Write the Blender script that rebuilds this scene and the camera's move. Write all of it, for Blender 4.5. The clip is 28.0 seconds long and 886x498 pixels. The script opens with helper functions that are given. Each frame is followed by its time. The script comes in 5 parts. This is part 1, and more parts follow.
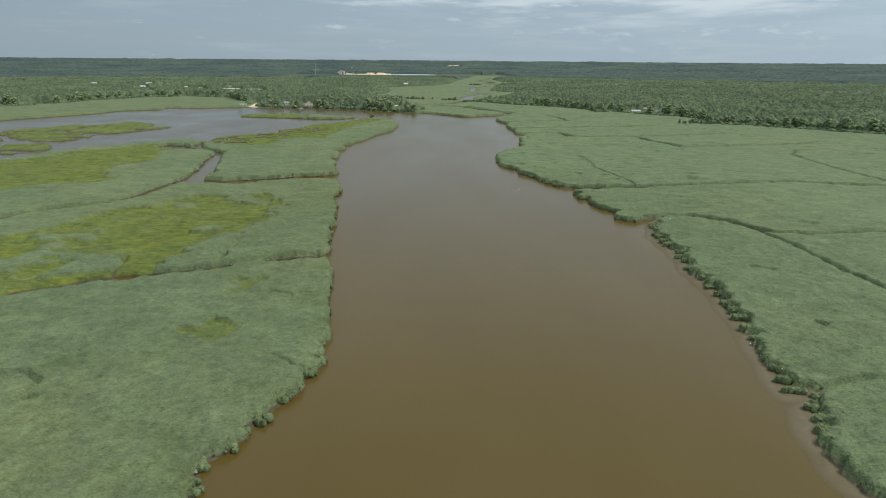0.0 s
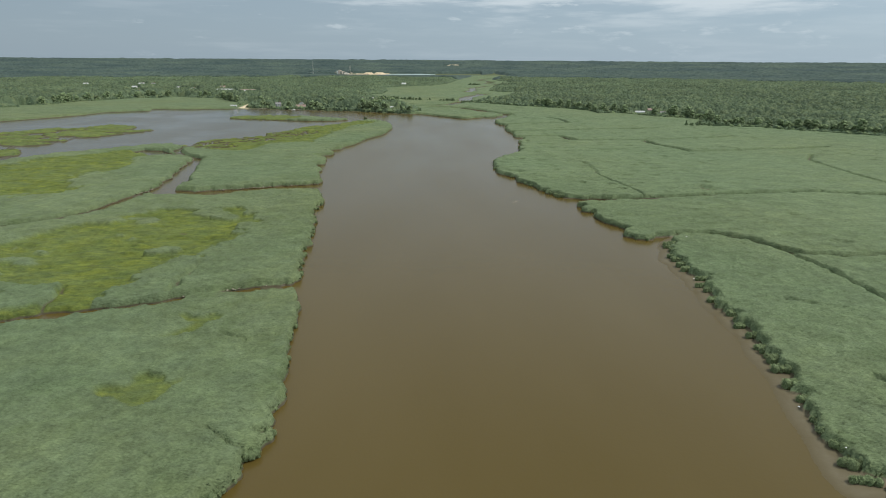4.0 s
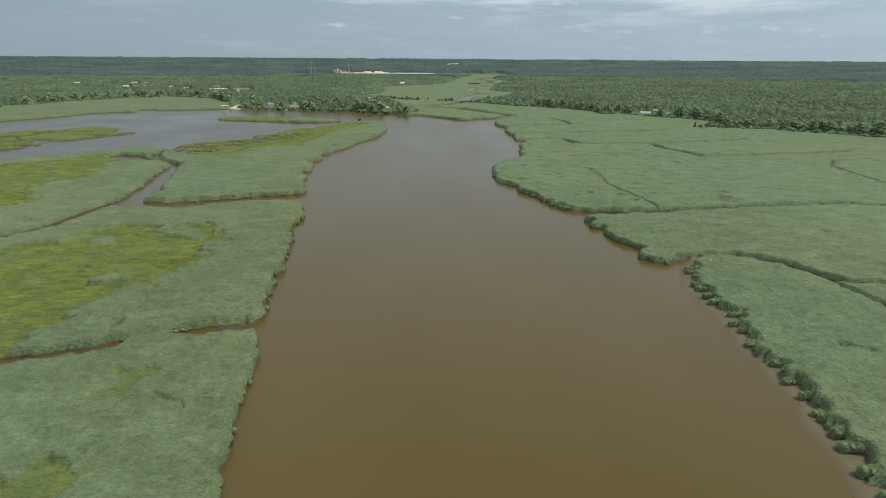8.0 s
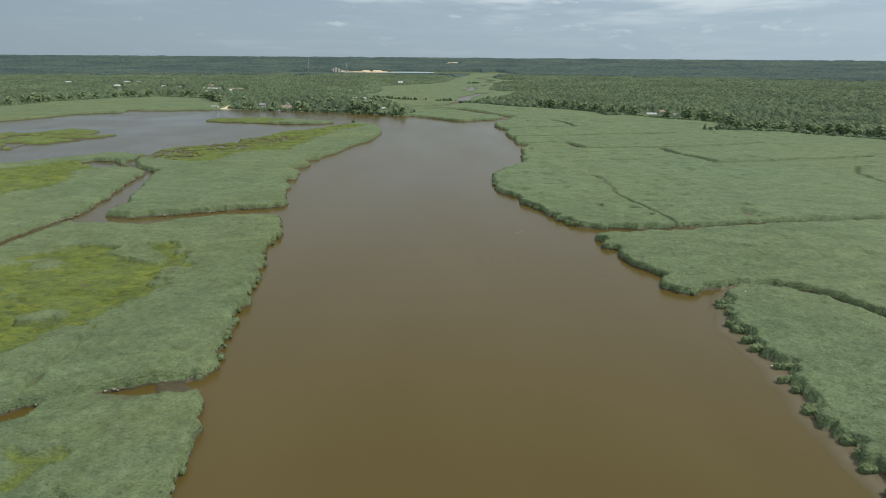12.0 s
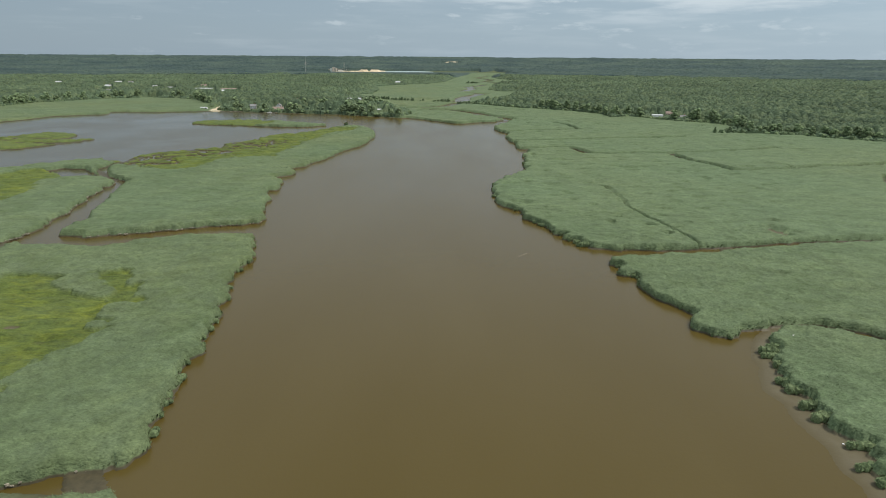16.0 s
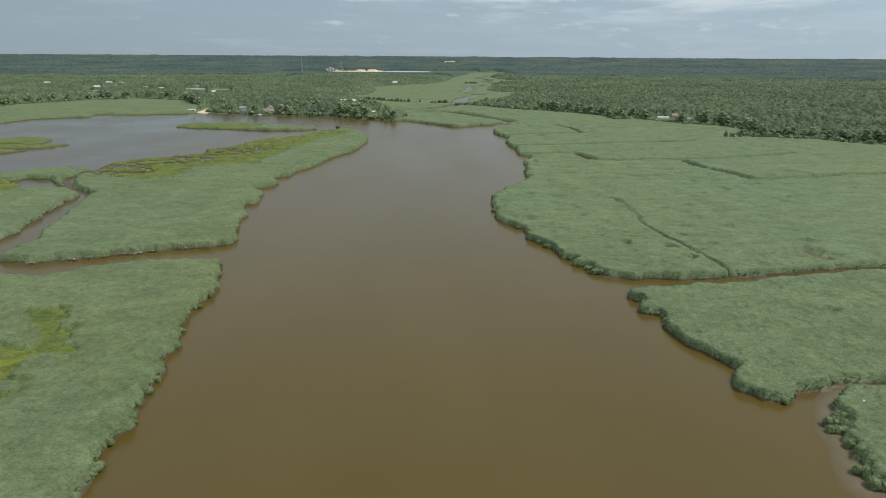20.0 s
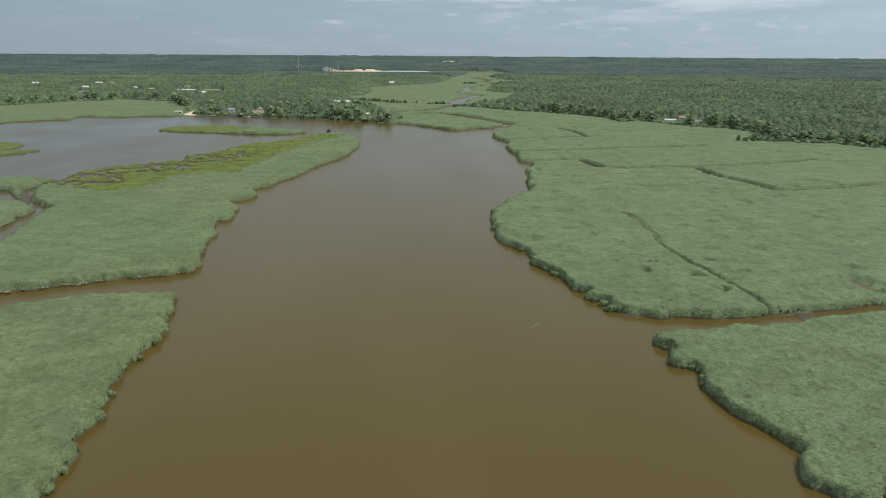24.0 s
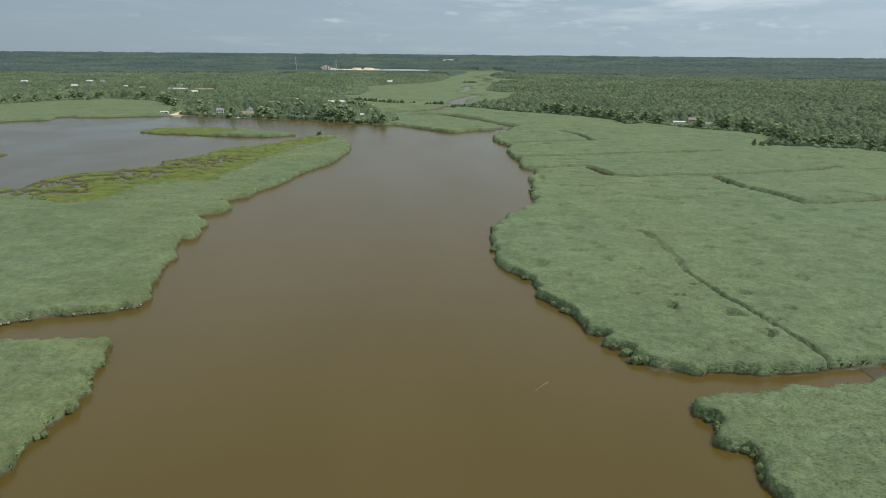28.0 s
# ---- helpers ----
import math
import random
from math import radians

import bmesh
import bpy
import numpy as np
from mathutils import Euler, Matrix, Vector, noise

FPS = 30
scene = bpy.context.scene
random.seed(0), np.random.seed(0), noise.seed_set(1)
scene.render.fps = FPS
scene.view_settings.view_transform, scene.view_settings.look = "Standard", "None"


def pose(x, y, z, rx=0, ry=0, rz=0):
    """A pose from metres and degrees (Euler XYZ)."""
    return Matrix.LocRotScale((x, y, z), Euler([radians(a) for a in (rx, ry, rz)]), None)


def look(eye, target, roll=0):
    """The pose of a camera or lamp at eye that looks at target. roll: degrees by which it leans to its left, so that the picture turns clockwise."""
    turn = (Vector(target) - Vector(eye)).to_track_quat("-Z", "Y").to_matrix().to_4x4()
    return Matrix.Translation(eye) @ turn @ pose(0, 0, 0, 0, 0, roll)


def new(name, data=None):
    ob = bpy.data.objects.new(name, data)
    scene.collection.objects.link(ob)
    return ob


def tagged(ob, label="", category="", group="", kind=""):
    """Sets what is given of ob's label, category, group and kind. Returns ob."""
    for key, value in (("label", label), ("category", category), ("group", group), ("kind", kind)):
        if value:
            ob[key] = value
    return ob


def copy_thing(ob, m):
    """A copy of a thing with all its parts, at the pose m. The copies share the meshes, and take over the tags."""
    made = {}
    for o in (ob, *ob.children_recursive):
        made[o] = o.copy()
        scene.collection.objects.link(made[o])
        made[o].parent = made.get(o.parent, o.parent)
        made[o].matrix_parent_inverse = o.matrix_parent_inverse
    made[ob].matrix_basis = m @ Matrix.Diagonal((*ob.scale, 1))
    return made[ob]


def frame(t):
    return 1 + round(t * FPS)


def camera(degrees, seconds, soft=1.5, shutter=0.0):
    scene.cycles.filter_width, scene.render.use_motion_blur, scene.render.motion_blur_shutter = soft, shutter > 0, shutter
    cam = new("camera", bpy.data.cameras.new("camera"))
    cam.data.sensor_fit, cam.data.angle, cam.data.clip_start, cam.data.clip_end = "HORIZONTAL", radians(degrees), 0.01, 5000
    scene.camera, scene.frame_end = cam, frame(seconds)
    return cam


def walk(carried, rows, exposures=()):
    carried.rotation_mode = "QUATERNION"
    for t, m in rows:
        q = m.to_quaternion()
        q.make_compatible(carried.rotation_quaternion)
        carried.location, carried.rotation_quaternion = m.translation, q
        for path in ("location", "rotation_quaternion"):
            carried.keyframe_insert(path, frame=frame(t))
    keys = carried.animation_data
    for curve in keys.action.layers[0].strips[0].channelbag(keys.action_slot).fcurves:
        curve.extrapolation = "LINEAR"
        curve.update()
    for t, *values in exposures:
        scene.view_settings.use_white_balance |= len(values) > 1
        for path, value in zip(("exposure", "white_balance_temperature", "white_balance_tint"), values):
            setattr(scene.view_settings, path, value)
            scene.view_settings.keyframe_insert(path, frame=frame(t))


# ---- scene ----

# ---- camera and its walk ----
cam = camera(70.957, 28.0, soft=1.0)
# seconds, x, y, z, tilt from straight down, turn, roll
FLIGHT = [
    (0, -11.14, -117.25, 74.77, 73.041, 0.040, 0.452),
    (1, -9.75, -108.98, 74.78, 73.040, 0.051, 0.417),
    (2, -8.50, -100.69, 74.77, 73.031, 0.064, 0.394),
    (3, -7.36, -92.37, 74.76, 73.016, 0.077, 0.381),
    (4, -6.32, -84.04, 74.75, 72.995, 0.089, 0.374),
    (5, -5.38, -75.69, 74.73, 72.971, 0.100, 0.374),
    (6, -4.52, -67.33, 74.72, 72.945, 0.108, 0.377),
    (7, -3.74, -58.97, 74.72, 72.917, 0.115, 0.382),
    (8, -3.01, -50.60, 74.72, 72.889, 0.118, 0.389),
    (9, -2.35, -42.23, 74.72, 72.861, 0.119, 0.396),
    (10, -1.72, -33.86, 74.74, 72.835, 0.115, 0.402),
    (11, -1.14, -25.49, 74.77, 72.810, 0.109, 0.407),
    (12, -0.59, -17.12, 74.80, 72.787, 0.099, 0.410),
    (13, -0.06, -8.75, 74.85, 72.766, 0.085, 0.410),
    (14, 0.46, -0.38, 74.90, 72.748, 0.068, 0.408),
    (15, 0.96, 8.00, 74.96, 72.732, 0.048, 0.404),
    (16, 1.46, 16.39, 75.03, 72.719, 0.025, 0.398),
    (17, 1.97, 24.79, 75.10, 72.708, -0.000, 0.390),
    (18, 2.48, 33.20, 75.17, 72.699, -0.027, 0.380),
    (19, 3.00, 41.64, 75.24, 72.691, -0.054, 0.371),
    (20, 3.53, 50.10, 75.30, 72.684, -0.082, 0.362),
    (21, 4.09, 58.59, 75.36, 72.676, -0.109, 0.355),
    (22, 4.67, 67.13, 75.40, 72.668, -0.134, 0.350),
    (23, 5.27, 75.71, 75.42, 72.658, -0.157, 0.351),
    (24, 5.90, 84.34, 75.42, 72.644, -0.175, 0.358),
    (25, 6.56, 93.04, 75.39, 72.626, -0.188, 0.373),
    (26, 7.25, 101.81, 75.33, 72.602, -0.195, 0.399),
    (27, 7.97, 110.66, 75.22, 72.571, -0.194, 0.437),
    (28, 8.73, 119.61, 75.07, 72.530, -0.183, 0.491),
]
walk(cam, [(t, pose(x, y, z, rx, 0, rz) @ pose(0, 0, 0, 0, 0, roll)) for t, x, y, z, rx, rz, roll in FLIGHT],
     exposures=[(0, 0.0), (28, 0.0)])

# ---- world, sun, exposure ----
SUN_UP, SUN_AZ = 60.0, 92.0      # degrees; azimuth clockwise from +y
world = bpy.data.worlds.new("sky")
scene.world = world
world.use_nodes = True


def sky_nodes():
    nt = world.node_tree
    nt.nodes.clear()
    N, L = nt.nodes.new, nt.links.new
    out, bg, sky = N("ShaderNodeOutputWorld"), N("ShaderNodeBackground"), N("ShaderNodeTexSky")
    sky.sky_type, sky.sun_disc = "NISHITA", False
    sky.sun_elevation, sky.sun_rotation = radians(SUN_UP), radians(SUN_AZ)
    sky.air_density, sky.dust_density, sky.ozone_density = 1.0, 0.6, 2.0
    bg.inputs["Strength"].default_value = SKY
    # fair-weather cloud seen edge on: long thin banks and small puffs, more of them to the east
    co, sep = N("ShaderNodeTexCoord"), N("ShaderNodeSeparateXYZ")
    L(co.outputs["Generated"], sep.inputs[0])

    def layer(wide, flat, detail, lo, hi, rough):
        sq = N("ShaderNodeVectorMath"); sq.operation = "MULTIPLY"; sq.inputs[1].default_value = (wide, wide, flat)
        L(co.outputs["Generated"], sq.inputs[0])
        n = N("ShaderNodeTexNoise")
        n.inputs["Scale"].default_value, n.inputs["Detail"].default_value, n.inputs["Roughness"].default_value = 1.0, detail, rough
        L(sq.outputs[0], n.inputs["Vector"])
        lean = N("ShaderNodeMath"); lean.operation = "MULTIPLY_ADD"; lean.inputs[1].default_value = 0.10
        L(sep.outputs["X"], lean.inputs[0]); L(n.outputs["Fac"], lean.inputs[2])
        r = N("ShaderNodeMapRange"); r.interpolation_type = "SMOOTHSTEP"
        r.inputs["From Min"].default_value, r.inputs["From Max"].default_value = lo, hi
        L(lean.outputs[0], r.inputs["Value"])
        return r.outputs[0]

    def times(a, b):
        m = N("ShaderNodeMath"); m.operation = "MULTIPLY"
        L(a, m.inputs[0])
        if isinstance(b, float):
            m.inputs[1].default_value = b
        else:
            L(b, m.inputs[1])
        return m.outputs[0]

    def most(a, b):
        m = N("ShaderNodeMath"); m.operation = "MAXIMUM"
        L(a, m.inputs[0]); L(b, m.inputs[1])
        return m.outputs[0]

    def by_height(lo, hi, a, b):
        r = N("ShaderNodeMapRange")
        r.inputs["From Min"].default_value, r.inputs["From Max"].default_value = lo, hi
        r.inputs["To Min"].default_value, r.inputs["To Max"].default_value = a, b
        L(sep.outputs["Z"], r.inputs["Value"])
        return r.outputs[0]

    banks = times(times(layer(5.0, 40.0, 8.0, 0.475, 0.70, 0.58), by_height(0.03, 0.075, 0.0, 1.0)), 0.72)
    puffs = times(times(layer(16.0, 62.0, 6.0, 0.57, 0.74, 0.60), by_height(0.02, 0.08, 0.25, 1.0)), 0.7)
    wisps = times(layer(6.0, 60.0, 5.0, 0.44, 0.80, 0.55), 0.16)
    cover = most(most(banks, puffs), most(wisps, by_height(0.10, 0.45, 0.0, 0.75)))
    mix = N("ShaderNodeMix"); mix.data_type = "RGBA"
    L(cover, mix.inputs["Factor"])
    # summer haze low over the horizon
    haze = N("ShaderNodeMapRange")
    haze.inputs["From Min"].default_value, haze.inputs["From Max"].default_value = 0.0, 1.0
    haze.inputs["To Min"].default_value, haze.inputs["To Max"].default_value = 0.92, 0.65
    L(sep.outputs["Z"], haze.inputs["Value"])
    air = N("ShaderNodeMix"); air.data_type = "RGBA"
    L(haze.outputs[0], air.inputs["Factor"])
    L(sky.outputs[0], air.inputs["A"])
    air.inputs["B"].default_value = HAZE
    # the haze is brighter on the sun's side
    glow = N("ShaderNodeMapRange")
    glow.inputs["From Min"].default_value, glow.inputs["From Max"].default_value = -0.7, 0.7
    glow.inputs["To Min"].default_value, glow.inputs["To Max"].default_value = 0.85, 1.20
    L(sep.outputs["X"], glow.inputs["Value"])
    side = N("ShaderNodeVectorMath"); side.operation = "SCALE"
    L(air.outputs["Result"], side.inputs[0]); L(glow.outputs[0], side.inputs["Scale"])
    L(side.outputs[0], mix.inputs["A"])
    mix.inputs["B"].default_value = CLOUD
    L(mix.outputs["Result"], bg.inputs["Color"])
    L(bg.outputs[0], out.inputs[0])


SKY = 0.11
HAZE, CLOUD = (2.88, 3.74, 4.44, 1), (6.2, 6.9, 7.3, 1)
sky_nodes()
sun = new("sun", bpy.data.lights.new("sun", "SUN"))
sun.data.energy, sun.data.angle, sun.data.color = 3.0, radians(0.6), (1.0, 0.965, 0.91)
a, e = radians(SUN_AZ), radians(SUN_UP)
sun.matrix_world = look((math.sin(a) * math.cos(e) * 500, math.cos(a) * math.cos(e) * 500, math.sin(e) * 500), (0, 0, 0))


# ---- materials ----
def material(name, base, second, size, rough=0.8, fine=None, fine_size=None, bump=0.0, bump_size=None, spec=0.3,
             island=0.0, obj=0.0, metal=0.0, sub=0.0):
    """Two colours mixed by a broad noise of that size in metres, a fine noise on top, bump, and per-piece variation."""
    m = bpy.data.materials.new(name)
    m.use_nodes = True
    nt = m.node_tree
    N, L = nt.nodes.new, nt.links.new
    p = nt.nodes["Principled BSDF"]
    p.inputs["Roughness"].default_value, p.inputs["Metallic"].default_value = rough, metal
    p.inputs["Specular IOR Level"].default_value = spec
    geo = N("ShaderNodeNewGeometry")
    src = geo.outputs["Position"]

    def noise_tex(scale, detail=4.0, rough_=0.6):
        n = N("ShaderNodeTexNoise")
        n.inputs["Scale"].default_value, n.inputs["Detail"].default_value, n.inputs["Roughness"].default_value = scale, detail, rough_
        L(src, n.inputs["Vector"])
        return n

    big = noise_tex(1.0 / size)
    span = N("ShaderNodeMapRange")
    span.inputs["From Min"].default_value, span.inputs["From Max"].default_value = 0.32, 0.68
    L(big.outputs["Fac"], span.inputs["Value"])
    mix = N("ShaderNodeMix"); mix.data_type = "RGBA"
    L(span.outputs[0], mix.inputs["Factor"])
    mix.inputs["A"].default_value, mix.inputs["B"].default_value = (*base, 1), (*second, 1)
    col = mix.outputs["Result"]
    gain = None
    if fine:
        f = noise_tex(1.0 / (fine_size or size / 12), 3.0)
        r = N("ShaderNodeMapRange")
        r.inputs["From Min"].default_value, r.inputs["From Max"].default_value = 0.3, 0.7
        r.inputs["To Min"].default_value, r.inputs["To Max"].default_value = 1 - fine, 1 + fine
        L(f.outputs["Fac"], r.inputs["Value"])
        gain = r.outputs[0]
    for amount, node, socket in ((island, geo, "Random Per Island"), (obj, None, "Random")):
        if not amount:
            continue
        node = node or N("ShaderNodeObjectInfo")
        r = N("ShaderNodeMapRange")
        r.inputs["To Min"].default_value, r.inputs["To Max"].default_value = 1 - amount, 1 + amount
        L(node.outputs[socket], r.inputs["Value"])
        if gain is None:
            gain = r.outputs[0]
        else:
            mu = N("ShaderNodeMath"); mu.operation = "MULTIPLY"
            L(gain, mu.inputs[0]); L(r.outputs[0], mu.inputs[1])
            gain = mu.outputs[0]
    if gain is not None:
        sc = N("ShaderNodeVectorMath"); sc.operation = "SCALE"
        L(col, sc.inputs[0]); L(gain, sc.inputs["Scale"])
        col = sc.outputs[0]
    L(col, p.inputs["Base Color"])
    if bump:
        b = N("ShaderNodeBump")
        b.inputs["Strength"].default_value, b.inputs["Distance"].default_value = 1.0, bump
        L(noise_tex(1.0 / (bump_size or size / 10), 3.0).outputs["Fac"], b.inputs["Height"])
        L(b.outputs[0], p.inputs["Normal"])
    return m


def marsh_material():
    """Reed, short cordgrass and wet mud, told apart by the plant cover that each vertex carries."""
    m = bpy.data.materials.new("marsh_cover")
    m.use_nodes = True
    nt = m.node_tree
    N, L = nt.nodes.new, nt.links.new
    p = nt.nodes["Principled BSDF"]
    p.inputs["Specular IOR Level"].default_value = 0.15
    geo = N("ShaderNodeNewGeometry")

    # the wind lays the blades over, so the fine grain runs one way
    comb = N("ShaderNodeMapping")
    comb.inputs["Rotation"].default_value, comb.inputs["Scale"].default_value = (0, 0, radians(-70)), (0.6, 1.0, 1.0)
    L(geo.outputs["Position"], comb.inputs["Vector"])

    def noise_tex(size, detail=4.0, combed=False):
        n = N("ShaderNodeTexNoise")
        n.inputs["Scale"].default_value, n.inputs["Detail"].default_value = 1.0 / size, detail
        L(comb.outputs[0] if combed else geo.outputs["Position"], n.inputs["Vector"])
        r = N("ShaderNodeMapRange")
        r.inputs["From Min"].default_value, r.inputs["From Max"].default_value = 0.33, 0.67
        L(n.outputs["Fac"], r.inputs["Value"])
        return r.outputs[0]

    def mix(fac, A, B):
        x = N("ShaderNodeMix"); x.data_type = "RGBA"
        L(fac, x.inputs["Factor"])
        for s, v in (("A", A), ("B", B)):
            if isinstance(v, tuple):
                x.inputs[s].default_value = (*v, 1)
            else:
                L(v, x.inputs[s])
        return x.outputs["Result"]

    def cover(name):
        at = N("ShaderNodeAttribute")
        at.attribute_name = name
        return at.outputs["Fac"]

    reed = mix(noise_tex(38.0), REED_A, REED_B)
    reed = mix(noise_tex(6.0, 6.0), reed, REED_C)
    haze_tint = N("ShaderNodeMath"); haze_tint.operation = "MULTIPLY"; haze_tint.inputs[1].default_value = 0.6
    L(noise_tex(130.0, 3.0), haze_tint.inputs[0])
    reed = mix(haze_tint.outputs[0], reed, REED_D)    # cooler, bluer patches at random: haze over the marsh put into the colour
    across, east = N("ShaderNodeSeparateXYZ"), N("ShaderNodeMapRange")    # the east marsh is all of the cooler reed
    L(geo.outputs["Position"], across.inputs[0]); L(across.outputs["X"], east.inputs["Value"])
    east.inputs["From Min"].default_value, east.inputs["From Max"].default_value, east.inputs["To Max"].default_value = -40.0, 50.0, 0.45
    reed = mix(east.outputs[0], reed, REED_E)
    short = mix(noise_tex(9.0, 6.0), SHORT_A, SHORT_B)
    laid = N("ShaderNodeMapping")    # cowlicks of laid grass
    laid.inputs["Scale"].default_value = (0.32, 1.1, 1.0)
    L(geo.outputs["Position"], laid.inputs["Vector"])
    tuft, dark = N("ShaderNodeTexNoise"), N("ShaderNodeMapRange")
    tuft.inputs["Scale"].default_value, tuft.inputs["Detail"].default_value = 0.62, 3.0
    L(laid.outputs[0], tuft.inputs["Vector"])
    dark.inputs["From Min"].default_value, dark.inputs["From Max"].default_value, dark.inputs["To Max"].default_value = 0.45, 0.66, 0.8
    L(tuft.outputs["Fac"], dark.inputs["Value"])
    short = mix(dark.outputs[0], short, SHORT_C)
    green = mix(cover("short"), reed, short)
    r = N("ShaderNodeMapRange")
    r.inputs["To Min"].default_value, r.inputs["To Max"].default_value = 0.66, 1.30
    both = N("ShaderNodeMath"); both.operation = "MULTIPLY_ADD"; both.inputs[1].default_value = 0.55
    half = N("ShaderNodeMath"); half.operation = "MULTIPLY"; half.inputs[1].default_value = 0.45
    L(noise_tex(0.42, 3.0, True), both.inputs[0]); L(noise_tex(2.2, 4.0), half.inputs[0]); L(half.outputs[0], both.inputs[2])
    L(both.outputs[0], r.inputs["Value"])
    # swathes where the wind has parted the stand, darker between them
    sway = N("ShaderNodeMapping")
    sway.inputs["Rotation"].default_value, sway.inputs["Scale"].default_value = (0, 0, radians(8)), (0.085, 0.13, 0.1)
    L(geo.outputs["Position"], sway.inputs["Vector"])
    part_, swathe = N("ShaderNodeTexNoise"), N("ShaderNodeMapRange")
    part_.inputs["Scale"].default_value, part_.inputs["Detail"].default_value, part_.inputs["Roughness"].default_value = 1.0, 6.0, 0.62
    L(sway.outputs[0], part_.inputs["Vector"])
    swathe.inputs["From Min"].default_value, swathe.inputs["From Max"].default_value = 0.34, 0.66
    swathe.inputs["To Min"].default_value, swathe.inputs["To Max"].default_value = 0.87, 1.14
    L(part_.outputs["Fac"], swathe.inputs["Value"])
    grain = N("ShaderNodeMath"); grain.operation = "MULTIPLY"
    L(r.outputs[0], grain.inputs[0]); L(swathe.outputs[0], grain.inputs[1])
    sc = N("ShaderNodeVectorMath"); sc.operation = "SCALE"
    L(green, sc.inputs[0]); L(grain.outputs[0], sc.inputs["Scale"])
    mud = mix(noise_tex(2.5), MUD_A, MUD_B)
    low = N("ShaderNodeSeparateXYZ")
    L(geo.outputs["Position"], low.inputs[0])
    wet = N("ShaderNodeMapRange")    # soaked silt at the water's edge
    wet.inputs["From Min"].default_value, wet.inputs["From Max"].default_value = 0.0, 0.09
    L(low.outputs["Z"], wet.inputs["Value"])
    mud = mix(wet.outputs[0], (0.088, 0.070, 0.033), mud)
    peat_shade = mix(noise_tex(1.2), (0.060, 0.052, 0.031), (0.084, 0.070, 0.040))    # dark root-bound banks, also the shade at the reed's foot as colour
    # bare below the reach of the tide; carried higher to paint the reed foot's shade
    sep = N("ShaderNodeSeparateXYZ")
    L(geo.outputs["Position"], sep.inputs[0])
    tide_shade = N("ShaderNodeMapRange")
    tide_shade.inputs["From Min"].default_value, tide_shade.inputs["From Max"].default_value = 0.34, 0.75
    tide_shade.inputs["To Min"].default_value, tide_shade.inputs["To Max"].default_value = 1.0, 0.0
    L(sep.outputs["Z"], tide_shade.inputs["Value"])
    bare = N("ShaderNodeMath"); bare.operation = "MAXIMUM"
    L(tide_shade.outputs[0], bare.inputs[0]); L(cover("mud"), bare.inputs[1])
    climb = N("ShaderNodeMapRange")    # no silt on the standing reed
    climb.inputs["From Min"].default_value, climb.inputs["From Max"].default_value = 0.5, 0.85
    climb.inputs["To Min"].default_value, climb.inputs["To Max"].default_value = 1.0, 0.0
    L(low.outputs["Z"], climb.inputs["Value"])
    silt = N("ShaderNodeMath"); silt.operation = "MULTIPLY"
    L(climb.outputs[0], silt.inputs[0]); L(cover("mud"), silt.inputs[1])
    L(mix(silt.outputs[0], mix(tide_shade.outputs[0], sc.outputs[0], peat_shade), mud), p.inputs["Base Color"])
    rr = N("ShaderNodeMapRange")
    rr.inputs["To Min"].default_value, rr.inputs["To Max"].default_value = 0.85, 0.5
    L(bare.outputs[0], rr.inputs["Value"])
    L(rr.outputs[0], p.inputs["Roughness"])
    b = N("ShaderNodeBump")
    b.inputs["Strength"].default_value, b.inputs["Distance"].default_value = 0.7, 0.22
    smooth = N("ShaderNodeMapRange")
    smooth.inputs["To Min"].default_value, smooth.inputs["To Max"].default_value = 0.7, 0.06
    L(bare.outputs[0], smooth.inputs["Value"])
    L(smooth.outputs[0], b.inputs["Strength"])
    L(noise_tex(0.6, 4.0, True), b.inputs["Height"])
    L(b.outputs[0], p.inputs["Normal"])
    return m


